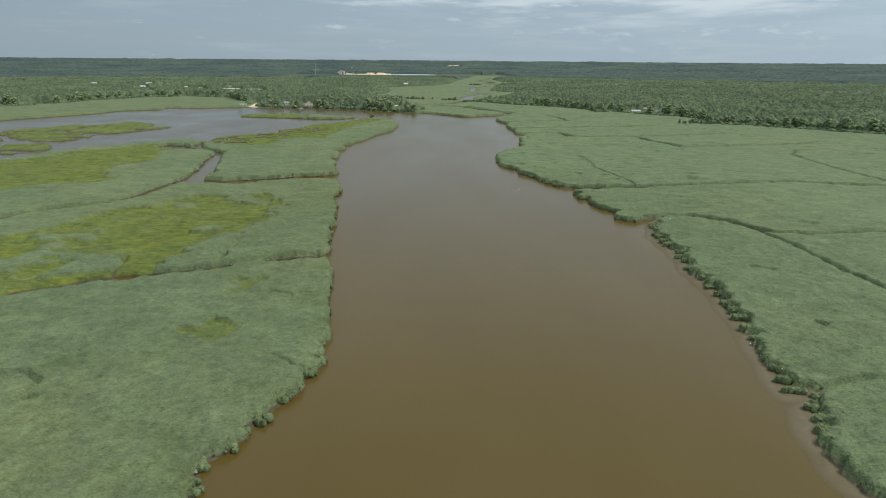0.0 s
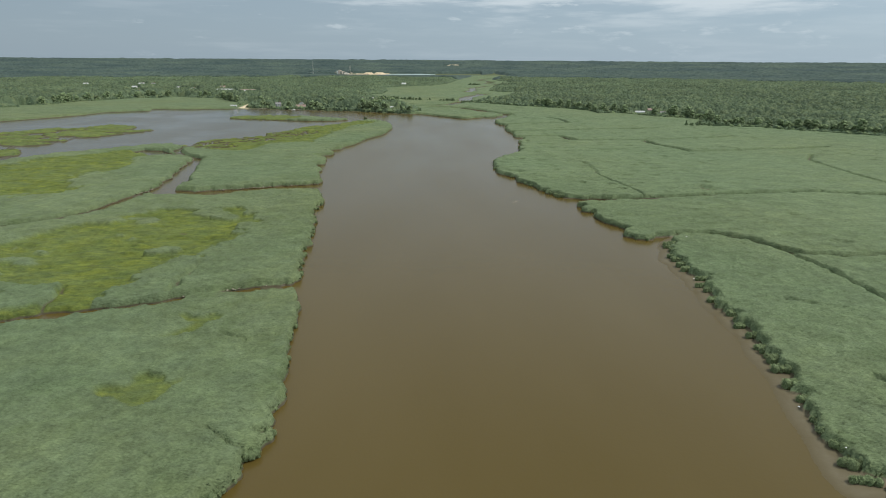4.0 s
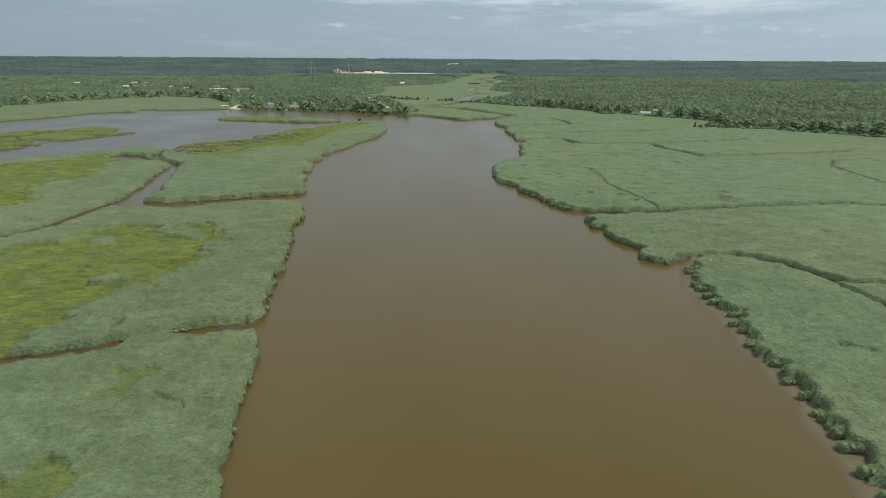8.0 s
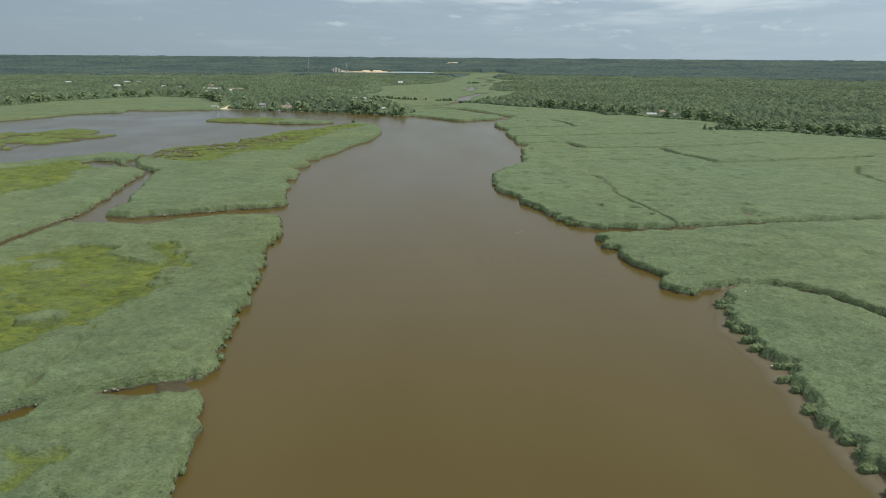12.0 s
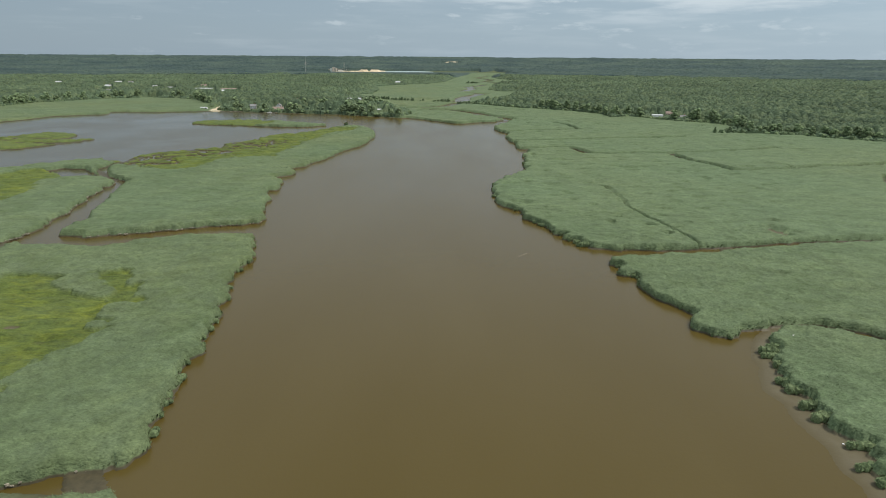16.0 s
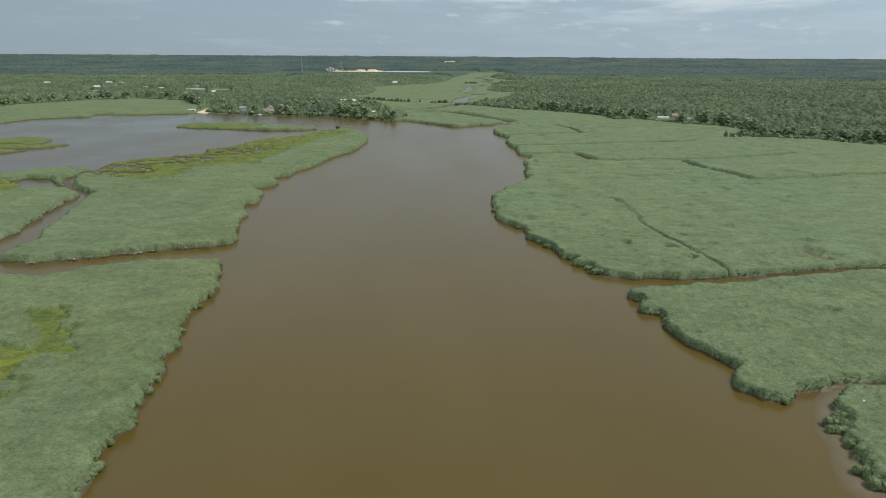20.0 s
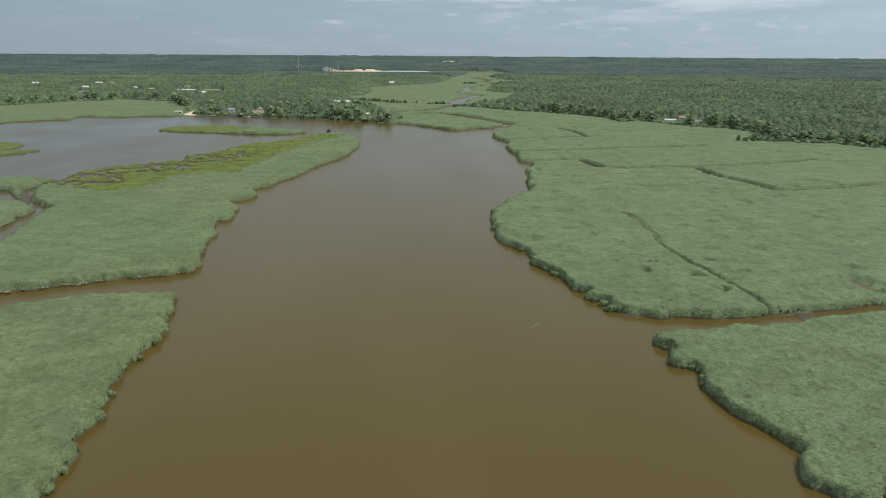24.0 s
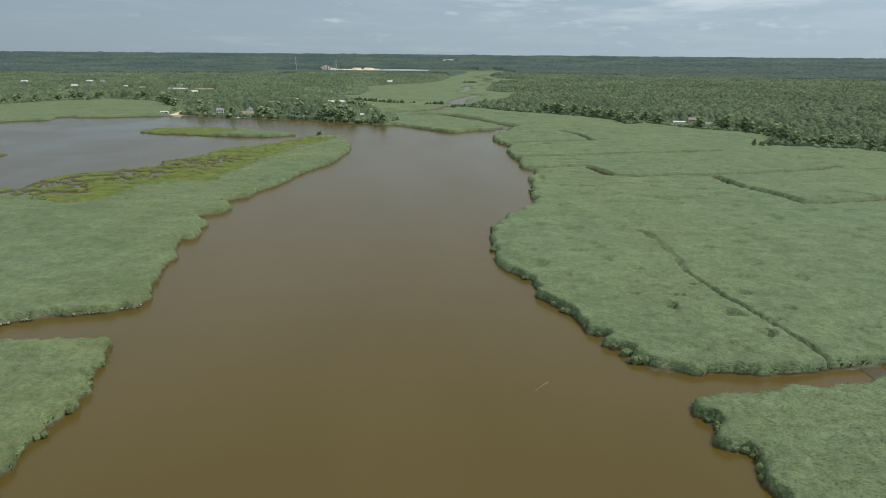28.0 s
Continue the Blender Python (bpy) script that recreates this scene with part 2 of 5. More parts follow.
def water_material():
    m = bpy.data.materials.new("silty_river_water")
    m.use_nodes = True
    nt = m.node_tree
    N, L = nt.nodes.new, nt.links.new
    p = nt.nodes["Principled BSDF"]
    p.inputs["IOR"].default_value = 1.33
    p.inputs["Specular IOR Level"].default_value = 0.42
    geo = N("ShaderNodeNewGeometry")
    sq = N("ShaderNodeVectorMath"); sq.operation = "MULTIPLY"; sq.inputs[1].default_value = (1.0, 0.35, 1.0)
    L(geo.outputs["Position"], sq.inputs[0])

    def noise_tex(size, detail, src):
        n = N("ShaderNodeTexNoise")
        n.inputs["Scale"].default_value, n.inputs["Detail"].default_value = 1.0 / size, detail
        L(src, n.inputs["Vector"])
        return n.outputs["Fac"]

    x = N("ShaderNodeMix"); x.data_type = "RGBA"
    r = N("ShaderNodeMapRange")
    r.inputs["From Min"].default_value, r.inputs["From Max"].default_value = 0.35, 0.65
    L(noise_tex(45.0, 5.0, sq.outputs[0]), r.inputs["Value"])
    L(r.outputs[0], x.inputs["Factor"])
    x.inputs["A"].default_value, x.inputs["B"].default_value = (*WATER_A, 1), (*WATER_B, 1)
    # clearer, greyer water in the bay than in the silty stream
    place, west, bay = N("ShaderNodeSeparateXYZ"), N("ShaderNodeMapRange"), N("ShaderNodeMix")
    L(geo.outputs["Position"], place.inputs[0]); L(place.outputs["X"], west.inputs["Value"])
    west.inputs["From Min"].default_value, west.inputs["From Max"].default_value = -120.0, -240.0
    bay.data_type = "RGBA"
    L(west.outputs[0], bay.inputs["Factor"]); L(x.outputs["Result"], bay.inputs["A"])
    bay.inputs["B"].default_value = (*WATER_BAY, 1)
    L(bay.outputs["Result"], p.inputs["Base Color"])
    # cat's paws: the breeze roughens the surface in streaks
    rr = N("ShaderNodeMapRange")
    rr.inputs["From Min"].default_value, rr.inputs["From Max"].default_value = 0.35, 0.65
    rr.inputs["To Min"].default_value, rr.inputs["To Max"].default_value = 0.20, 0.26
    L(noise_tex(60.0, 3.0, sq.outputs[0]), rr.inputs["Value"])
    # slicks of calm water in the lee of the bay's islets
    lee, calm, slick = N("ShaderNodeMapRange"), N("ShaderNodeMath"), N("ShaderNodeMix")
    lee.inputs["From Min"].default_value, lee.inputs["From Max"].default_value = 0.47, 0.60
    L(noise_tex(120.0, 3.0, geo.outputs["Position"]), lee.inputs["Value"])
    calm.operation, slick.data_type = "MULTIPLY", "FLOAT"
    L(lee.outputs[0], calm.inputs[0]); L(west.outputs[0], calm.inputs[1])
    L(calm.outputs[0], slick.inputs["Factor"]); L(rr.outputs[0], slick.inputs["A"])
    slick.inputs["B"].default_value = 0.15
    L(slick.outputs["Result"], p.inputs["Roughness"])
    b = N("ShaderNodeBump")
    b.inputs["Strength"].default_value, b.inputs["Distance"].default_value = 0.6, 0.03
    L(noise_tex(0.9, 3.0, geo.outputs["Position"]), b.inputs["Height"])
    L(b.outputs[0], p.inputs["Normal"])
    return m


REED_A, REED_B, REED_C = (0.092, 0.122, 0.048), (0.156, 0.186, 0.084), (0.128, 0.158, 0.080)
REED_E = (0.122, 0.168, 0.088)
REED_D = (0.103, 0.151, 0.082)
SHORT_C = (0.068, 0.096, 0.026)
SHORT_A, SHORT_B = (0.142, 0.166, 0.027), (0.096, 0.126, 0.032)
MUD_A, MUD_B = (0.132, 0.113, 0.070), (0.113, 0.095, 0.057)
WATER_A, WATER_B = (0.0795, 0.0555, 0.0120), (0.0875, 0.0625, 0.0165)
WATER_BAY = (0.073, 0.060, 0.031)
MARSH, WATER = marsh_material(), water_material()
WOODS = material("woodland_leaves", (0.084, 0.124, 0.070), (0.132, 0.172, 0.096), 90, 0.85, 0.32, 1.1, island=0.16, spec=0.15, bump=0.3, bump_size=1.2)
FLOOR = material("woodland_floor", (0.080, 0.100, 0.042), (0.110, 0.118, 0.060), 50, 0.95, 0.3, 6.0, spec=0.1)


# ---- plan of the shores (metres) ----
WEST_NEAR = [(-110, -420), (-66, -70), (-55.3, -27.4), (-54, -22.4), (-57.1, -16.9), (-54.1, -12.5), (-52.6, -8.3), (-51.5, -4.3),
             (-49.6, -0.5), (-48.6, 3.3), (-46.8, 7.6), (-45.2, 11.9), (-45, 17.3), (-43.9, 20.1), (-42.1, 23), (-42.2, 27.6),
             (-44.4, 35.8), (-43.7, 42.2), (-45.7, 48.7), (-46.1, 57), (-49.5, 76), (-50.2, 84.1), (-54, 99), (-56, 108)]
WEST_MID = [(-61.5, 114.5), (-57.3, 121.8), (-58.8, 127.2), (-59.7, 131.9), (-60.2, 136.8), (-59.4, 140.8), (-60.6, 146.4),
            (-64, 157.2), (-63.5, 159.9), (-61.5, 164.2), (-63.3, 171.6), (-64.4, 179.7), (-65.9, 186.2), (-67.7, 193.2),
            (-68.6, 203.3), (-71.8, 214.4), (-72.6, 220.5), (-72.5, 230.1), (-71.9, 237), (-74, 248.1), (-76.5, 258), (-79, 268)]
WEST_FAR = [(-84, 296), (-87.2, 311), (-89.1, 319.5), (-92.2, 328.1), (-92.7, 340.7), (-95.6, 354.7), (-100.3, 366.3),
            (-95.1, 368.1), (-97.6, 393.2), (-107, 406), (-100, 413), (-97, 422), (-104, 438), (-95, 448), (-93, 461), (-90, 473),
            (-83, 502), (-80, 528), (-73, 543), (-67, 580), (-66, 625), (-72, 661), (-85, 690), (-103, 700)]
BAY_SOUTH = [(-116, 688), (-129, 658), (-147, 637), (-164, 617), (-172, 585), (-178, 574), (-188, 559), (-184, 540), (-196, 530),
             (-220, 512), (-230, 500), (-230, 482), (-231, 464), (-249, 466), (-267, 455), (-282, 434), (-300, 415), (-315, 396),
             (-325, 370), (-328, 347), (-345, 315), (-420, 260), (-640, 240)]
BAY_NORTH = [(-760, 420), (-640, 520), (-573, 590), (-547, 644), (-513, 701), (-489, 750), (-482, 795), (-459, 815), (-431, 824), (-441, 858), (-428, 864), (-410, 856), (-384, 860), (-346, 876), (-321, 880),
             (-301, 886), (-241, 870), (-198, 860), (-136, 846), (-94, 825), (-54, 805), (-42, 806), (-16, 776), (13, 744), (21, 740),
             (45, 760), (61, 763), (66, 775), (76, 768)]
EAST_FAR = [(79, 757), (58, 707), (55, 687), (62, 662), (67, 639), (61, 614), (62, 594), (66, 573), (64, 539), (71, 533), (70, 518),
            (64, 503), (61, 474), (59, 452), (60, 445), (53, 426), (46, 414), (37.3, 398.1), (32.6, 388.3), (30.3, 374.8), (30.2, 358.7),
            (30.9, 341), (34.2, 331.6), (37.6, 325.7), (41.7, 320.1)]
EAST_HEAD = [(40.8, 307.1), (45, 300.1), (46.9, 295.6), (51.5, 285.3), (51, 279.6), (55.4, 277.8), (60.4, 276.1), (53.9, 271.8),
             (57.5, 268.6), (56.8, 263.5), (60.5, 261.4), (60.3, 258.4), (66.2, 257.1), (73.3, 257.2), (80.6, 257.9), (87.1, 256.8),
             (95.6, 256.9), (106.7, 259.1), (114, 259.6), (114, 253), (103.7, 249.5), (95.8, 247.2), (86, 245.8), (74.9, 243.9), (70.6, 243)]
EAST_MID = [(65.7, 241.4), (64.1, 237.8), (66, 235.8), (66.4, 231.7), (65.2, 227.7), (66.3, 225.5), (69.4, 224.8), (70.1, 220.6),
            (69.4, 218.1), (69, 215.2), (70.4, 211.9), (72.3, 203.6), (75.4, 196), (80.9, 189), (76.2, 185.8), (74.6, 180.1), (78.7, 176.9),
            (82.7, 175.4), (86.9, 180.3), (94.3, 181.8), (99.9, 182), (97.5, 178.6), (92.4, 174.5), (88.9, 169.5)]
EAST_NEAR = [(85.5, 162.1), (85.1, 157.3), (82.8, 152.5), (81, 146.5), (82.5, 141), (81.5, 135), (82, 130), (83, 124), (81, 117),
             (82, 112.5), (79.6, 102.3), (80.2, 93), (79.7, 84.3), (80.3, 76.3), (77.3, 65), (77.1, 56.6), (75.3, 45.3), (72.6, 34.5),
             (71.4, 27.4), (70.1, 21.4), (69.4, 15.9), (69.5, 11.9), (75.5, 12.4), (75, 10), (69.7, 4.7), (66.3, -2.6), (65.2, -7.6),
             (65, -11.8), (63.5, -16.2), (63.9, -19.9), (65.6, -24.5), (68, -70), (95, -420)]
ISLET_LOW = [(-480, 497), (-464, 522), (-426, 587), (-377, 630), (-349, 612), (-343, 587), (-314, 583), (-335, 542), (-354, 510),
             (-356, 465), (-375, 452), (-345, 408), (-338, 385), (-375, 372), (-420, 350), (-560, 380)]
ISLET_LONG = [(-280, 724), (-277, 748), (-242, 758), (-197, 750), (-157, 728), (-130, 712), (-148, 698), (-177, 696), (-220, 706), (-264, 714)]
# tidal creek behind the west marsh, and its pool
CREEK_WEST = [(-66, 272), (-72, 296), (-84, 295.2), (-101, 289.5), (-123.8, 280.7), (-134.2, 275.6), (-150.7, 268.7), (-161.3, 272.1), (-161.8, 278.6),
              (-165.2, 301.5), (-176.3, 339), (-185.5, 370), (-191.4, 392), (-198, 396), (-198.1, 382.9), (-190.6, 343), (-185.6, 322.7),
              (-178, 283.2), (-179, 262), (-166.5, 255), (-155, 252), (-132.5, 252.5), (-114.5, 264), (-97.5, 270)]
POOL_WEST = [(-215, 399), (-231, 395), (-262, 424), (-257, 436), (-240, 431), (-222, 412)]

# creeks and ditches: width, then the line
DITCHES = [
    (9.0, [(-52, 113), (-63.9, 110.4), (-75.9, 106.7), (-83.3, 103.1), (-90.5, 99)]),
    (7.5, [(-90.5, 98.5), (-103.1, 93), (-111.8, 89.7), (-126, 86), (-150, 70)]),
    (7.0, [(-191, 385), (-200, 392), (-212, 402), (-228, 430), (-229, 470)]),
    (9.0, [(-176, 262), (-180.3, 216.7), (-192.9, 194.4), (-212.9, 180.1), (-228, 155)]),
    (1.1, [(-125, 16), (-111.3, 16.7), (-105.3, 12.4), (-105.3, 6.2), (-108.3, -2)]),
    (1.3, [(-126.5, 86.9), (-130.6, 95.3), (-130.4, 102.6), (-133.2, 110.3)]),
    (1.9, [(-97, 136), (-96.5, 122), (-97.6, 116), (-95.4, 110.7), (-96, 104)]),
    (0.8, [(-68.4, 73), (-63.3, 70), (-59.6, 68.5), (-58.7, 66.2), (-56.8, 69.2), (-52, 70)]),
    (1.4, [(234.1, 465.7), (239.7, 461.1), (246.2, 458.1), (246.8, 448)]),
    (0.9, [(-55, 27), (-50.3, 23.5), (-47.7, 20.8), (-42, 19)]),
    (1.0, [(106.2, 256), (106.1, 266.3), (104.2, 276.6), (101.9, 288.2), (98, 302.3), (95.6, 326.7), (97.7, 344), (97.4, 362.5), (97.9, 375), (93.9, 379.3)]),
    (8.0, [(63, 534), (89, 541), (109, 544), (116, 513)]),
    (7.0, [(116, 513), (133, 506), (161, 515), (181, 510), (184, 479), (192, 461), (198, 438), (209, 436), (250, 449), (330, 470)]),
    (5.5, [(66, 653), (96, 664), (144, 678), (138, 721), (128, 743)]),
    (7.0, [(62, 581), (102, 587), (148, 600), (196, 611), (230, 619)]),
    (5.5, [(182, 514), (220, 523), (250, 531), (284, 549)]),
    (2.6, [(130.5, 155), (134.1, 131.9), (135, 112.9), (135.7, 96.4), (137.2, 80.3), (140, 40)]),
    (4.6, [(97, 181), (107, 182), (114.7, 180.4), (121, 176), (125.3, 171.1), (129.8, 157.8), (136.9, 151.3), (155.8, 149.1), (188.7, 153.8), (240, 160)]),
    (7.5, [(108, 256), (130, 260), (152.6, 265.8), (208.6, 271.8), (261.6, 261.3), (330, 262)]),
    (2.4, [(290, 420), (274.8, 396.1), (270, 347.3), (268.7, 311.1), (271.8, 276.3)]),
    (2.0, [(74, 11.5), (85.3, 14.9), (91.1, 17.7), (99.8, 16.5), (125, 20)]),
    (16.0, [(70, 770), (82, 788), (76, 806), (64, 823), (50, 846)]),
    (24.0, [(52, 842), (43, 868), (30, 888), (10, 914), (-24, 926)]),
    (24.0, [(-52, 942), (-32, 954), (-2, 980), (12, 1015), (22, 1052)]),
    (30.0, [(24, 1080), (33, 1120), (37, 1190), (46, 1228), (70, 1290), (82, 1322), (50, 1340)]),
    (26.0, [(38, 1395), (50, 1445), (68, 1514), (58, 1590)]),
    (28.0, [(58, 1590), (100, 1690), (104, 1726), (136, 1735), (156, 1827), (122, 1930), (150, 2080), (110, 2260), (170, 2480)]),
]
# meadows of short cordgrass
MEADOWS = [
    [(-196, 141), (-187, 142), (-180, 148), (-174, 177.5), (-160, 198), (-138, 221), (-110, 219), (-97, 183), (-90.3, 160.5), (-102.8, 139.4),
     (-109.6, 126.5), (-114.6, 112), (-122, 98), (-119.6, 87), (-125, 84), (-134, 75), (-145, 67), (-168, 54), (-240, 110)],
    [(-333, 331), (-309, 360), (-290, 408), (-253, 420), (-218, 350), (-241, 311), (-214, 252), (-239, 243), (-261, 226), (-330, 232)],
    [(-240, 462), (-235, 505), (-190, 570), (-167, 635), (-116, 692), (-86, 683), (-104, 632), (-123, 555), (-129, 512), (-130, 485),
     (-162, 467), (-166, 432), (-179, 420), (-214, 444)],
    [(-81, 40), (-77, 48.5), (-70, 47), (-63.2, 51.5), (-63.6, 45.5), (-66.5, 41), (-72.9, 33)],
    [(-83, 70), (-79.5, 78), (-80, 83), (-72, 87), (-72.5, 82), (-74.1, 74.2), (-79, 71)],
    [(-600, 350), (-600, 640), (-300, 640), (-300, 500), (-330, 380)],
    [(-300, 720), (-277, 760), (-200, 754), (-190, 720), (-210, 700), (-280, 705)],
]
# reed that stands inside the meadow by the creek
REED_ISLES = [[(-152, 80), (-146, 100), (-135.5, 112), (-131, 104), (-131, 96), (-137, 90)], [(-122, 213), (-108, 206), (-103, 196), (-116, 200)],
              [(-240, 95), (-240, 104), (-165, 84), (-170, 78)]]
# trampled hollows: x, y, half length, half width
HOLLOWS = [(95.5, 288.3, 4.0, 2.6), (98.1, 275, 3.4, 2.4), (82.5, 303.5, 3.0, 1.5), (94.9, 357.9, 5, 3), (129, 432, 5, 3), (213, 448, 6, 3),
           (92.7, 313.7, 2.5, 1.6), (149, 282, 5.5, 9.0), (154.5, 279.5, 4, 2), (157, 297, 4, 2.2), (103.6, 100, 2.2, 1.6), (108, 97, 2, 1.2), (98.4, 49.4, 3, 2),
           (121.9, 225.2, 3, 2), (166.2, 215.3, 4, 3), (160.8, 166.9, 4, 2), (-104, 5, 4, 1.5), (-120.4, 177.0, 2.3, 1.8), (-132.7, 161.9, 2.3, 1.8)]

RIVER = WEST_NEAR + WEST_MID + WEST_FAR + BAY_SOUTH + BAY_NORTH + EAST_FAR + EAST_HEAD + EAST_MID + EAST_NEAR


def lattice(ix, iy, seed):
    n = (ix * 374761393 + iy * 668265263 + seed * 974634777).astype(np.int64) & 0xFFFFFFFF
    n = ((n ^ (n >> 13)) * 1274126177) & 0xFFFFFFFF
    return ((n ^ (n >> 16)) & 0xFFFF) / 65535.0


def ripple(x, y, size, seed=0):
    """Smooth value noise from 0 to 1 with features of that size."""
    u, v = x / size, y / size
    ix, iy = np.floor(u).astype(np.int64), np.floor(v).astype(np.int64)
    fu, fv = u - ix, v - iy
    fu, fv = fu * fu * (3 - 2 * fu), fv * fv * (3 - 2 * fv)
    low = lattice(ix, iy, seed) * (1 - fu) + lattice(ix + 1, iy, seed) * fu
    high = lattice(ix, iy + 1, seed) * (1 - fu) + lattice(ix + 1, iy + 1, seed) * fu
    return low * (1 - fv) + high * fv


def ease(lo, hi, v):
    k = np.clip((v - lo) / (hi - lo), 0, 1)
    return k * k * (3 - 2 * k)


def line_gap(x, y, pts, closed=False, reach=60.0):
    """Distance to a line of points, no more than reach."""
    gap = np.full(x.shape, reach * reach)
    x0, x1, y0, y1 = x.min() - reach, x.max() + reach, y.min() - reach, y.max() + reach
    ends = pts[1:] + pts[:1] if closed else pts[1:]
    for (ax, ay), (bx, by) in zip(pts, ends):
        if max(ax, bx) < x0 or min(ax, bx) > x1 or max(ay, by) < y0 or min(ay, by) > y1:
            continue
        dx, dy = bx - ax, by - ay
        k = np.clip(((x - ax) * dx + (y - ay) * dy) / (dx * dx + dy * dy + 1e-9), 0, 1)
        gap = np.minimum(gap, (x - ax - k * dx) ** 2 + (y - ay - k * dy) ** 2)
    return np.sqrt(gap)


def within(x, y, pts):
    odd = np.zeros(x.shape, bool)
    for (ax, ay), (bx, by) in zip(pts, pts[1:] + pts[:1]):
        if ay == by:
            continue
        odd ^= ((ay > y) != (by > y)) & (x < (bx - ax) * (y - ay) / (by - ay) + ax)
    return odd


def depth_in(x, y, pts, reach=60.0):
    """Positive inside the outline, negative outside."""
    gap = line_gap(x, y, pts, True, reach)
    return np.where(within(x, y, pts), gap, -gap)


def shore(x, y):
    """How far inland a place is: positive on the marsh, negative on open water."""
    d = -depth_in(x, y, RIVER)
    for islet in (ISLET_LOW, ISLET_LONG):
        d = np.maximum(d, depth_in(x, y, islet))
    for pool in (CREEK_WEST, POOL_WEST):
        d = np.minimum(d, -depth_in(x, y, pool))
    return d


def marsh_at(x, y):
    """Height, share of short grass and share of bare mud at each place of the marsh."""
    wob = ripple(x, y, 6.5, 1) - 0.5
    plain = shore(x, y)
    d = plain + 4.2 * wob + 1.6 * (ripple(x, y, 2.3, 2) - 0.5)
    # rounded tussocks push out along the west bank
    d = d + 3.0 * (ripple(x, y, 3.4, 23) - 0.45) * (x < 0) * (x > -110) * (y < 320) * ease(-7, -3, -np.abs(d))
    short = np.zeros(x.shape)
    patch = 14 * (ripple(x, y, 22, 5) - 0.5) + 9 * (ripple(x, y, 7, 6) - 0.5) + 4 * (ripple(x, y, 2.5, 7) - 0.5)
    for zone in MEADOWS:
        loose = 1.7 if zone is MEADOWS[1] else 0.55 if len(zone) < 8 else 1.0
        short = np.maximum(short, ease(-0.5, 0.9, depth_in(x, y, zone) + patch * loose) * (0.85 if len(zone) < 8 else 1.0))
    for isle in REED_ISLES:
        short = short * (1 - ease(-0.5, 0.9, depth_in(x, y, isle) + 0.35 * patch))
    short = short * (0.80 + 0.20 * ease(0.3, 0.7, 0.5 * ripple(x, y * 1.7, 13, 51) + 0.5 * ripple(x * 0.6, y * 1.8, 4.5, 52)))
    # the ragged bay side breaks up into pools
    bay = line_gap(x, y, BAY_SOUTH[:14], False, 60.0)
    frag = (1 - ease(26, 66, bay)) * (x > -300) * (depth_in(x, y, MEADOWS[2]) > -6) * (1 - 0.75 * ease(545, 630, y))
    pools = (ripple(x, y * 1.5, 7, 8) * 0.55 + ripple(x, y, 3.2, 9) * 0.45 - 0.12 - 0.34 * frag) * 20
    runnels = (np.abs(ripple(x * 0.6, y * 1.3, 12, 44) * 0.7 + ripple(x, y, 5, 45) * 0.3 - 0.5) - 0.055 * frag) * 30
    d = np.where(frag > 0, np.minimum(d, np.minimum(pools, runnels)), d)
    reedy = ripple(x, y * 1.6, 24, 18) * 0.55 + ripple(x, y * 1.6, 8, 19) * 0.45
    short = short * (1 - ease(0.67, 0.70, reedy) * (x > -215) * (y < 300))
    low = depth_in(x, y, ISLET_LOW)
    strips = np.minimum((ripple(x * 0.6, y * 2.0, 30, 10) * 0.7 + ripple(x, y, 9, 9) * 0.3 - 0.40) * 40,
                        (np.abs(ripple(x * 0.3, y * 1.4, 22, 46) * 0.8 + ripple(x, y, 8, 47) * 0.2 - 0.5) - 0.07) * 45)
    d = np.where(low > 0, np.minimum(d, strips), d)
    if_narrow = np.full(x.shape, 30.0)
    # the east bank stands out in lobes across the shore
    lobes = 4.4 * (ripple(x * 0.3, y, 3.9, 21) - 0.5) + 1.8 * (ripple(x * 0.5, y, 1.5, 22) - 0.5) - 2.6
    d = d + lobes * ease(58, 62, x) * (1 - ease(165, 172, y)) * (x < 100) * ease(-9, -4, -np.abs(d))
    for width, pts in DITCHES:
        gap = line_gap(x, y, pts, False, 30.0) - width / 2 + 0.8 * (ripple(x, y, 3.5, 3) - 0.5) * min(width, 4) * 0.5
        if width < 3.3:
            if_narrow = np.minimum(if_narrow, gap + (0.35 if width < 0.95 else 0.0))
        else:
            d = np.minimum(d, gap)
    hollow = np.zeros(x.shape)
    for hx, hy, a, b in HOLLOWS:
        q = np.sqrt(((x - hx) / a) ** 2 + ((y - hy) / b) ** 2) + 0.6 * (ripple(x, y, 2.0, 11) - 0.5)
        hollow = np.maximum(hollow, 1 - ease(0.78, 1.05, q))
    # small gaps where the reed is laid flat
    dip = ease(0.81, 0.90, ripple(x * 0.8, y * 1.7, 7.0, 41)) * ease(0.40, 0.55, ripple(x, y, 60, 42)) * (d > 5) * ease(262, 300, y) * (x > -70)
    tall = 2.5 + 0.7 * (ripple(x, y, 30, 12) - 0.5) + 0.55 * (ripple(x, y, 6, 13) - 0.5) + 0.40 * (ripple(x, y, 1.9, 14) - 0.5) + 0.25 * (ripple(x, y, 0.9, 24) - 0.5)
    tall = tall - 0.4 * ease(0.63, 0.78, ripple(x * 0.7, y * 1.3, 5.0, 25)) * ease(0.35, 0.6, ripple(x, y, 34, 26))
    lowg = 1.05 + 0.9 * (ripple(x, y * 1.8, 7, 15) - 0.5) + 1.3 * (ripple(x * 0.5, y * 1.6, 3.6, 16) - 0.5)
    grow = (tall * (1 - short) + lowg * short) * (1 - 0.95 * hollow) * (1 - 0.75 * dip)
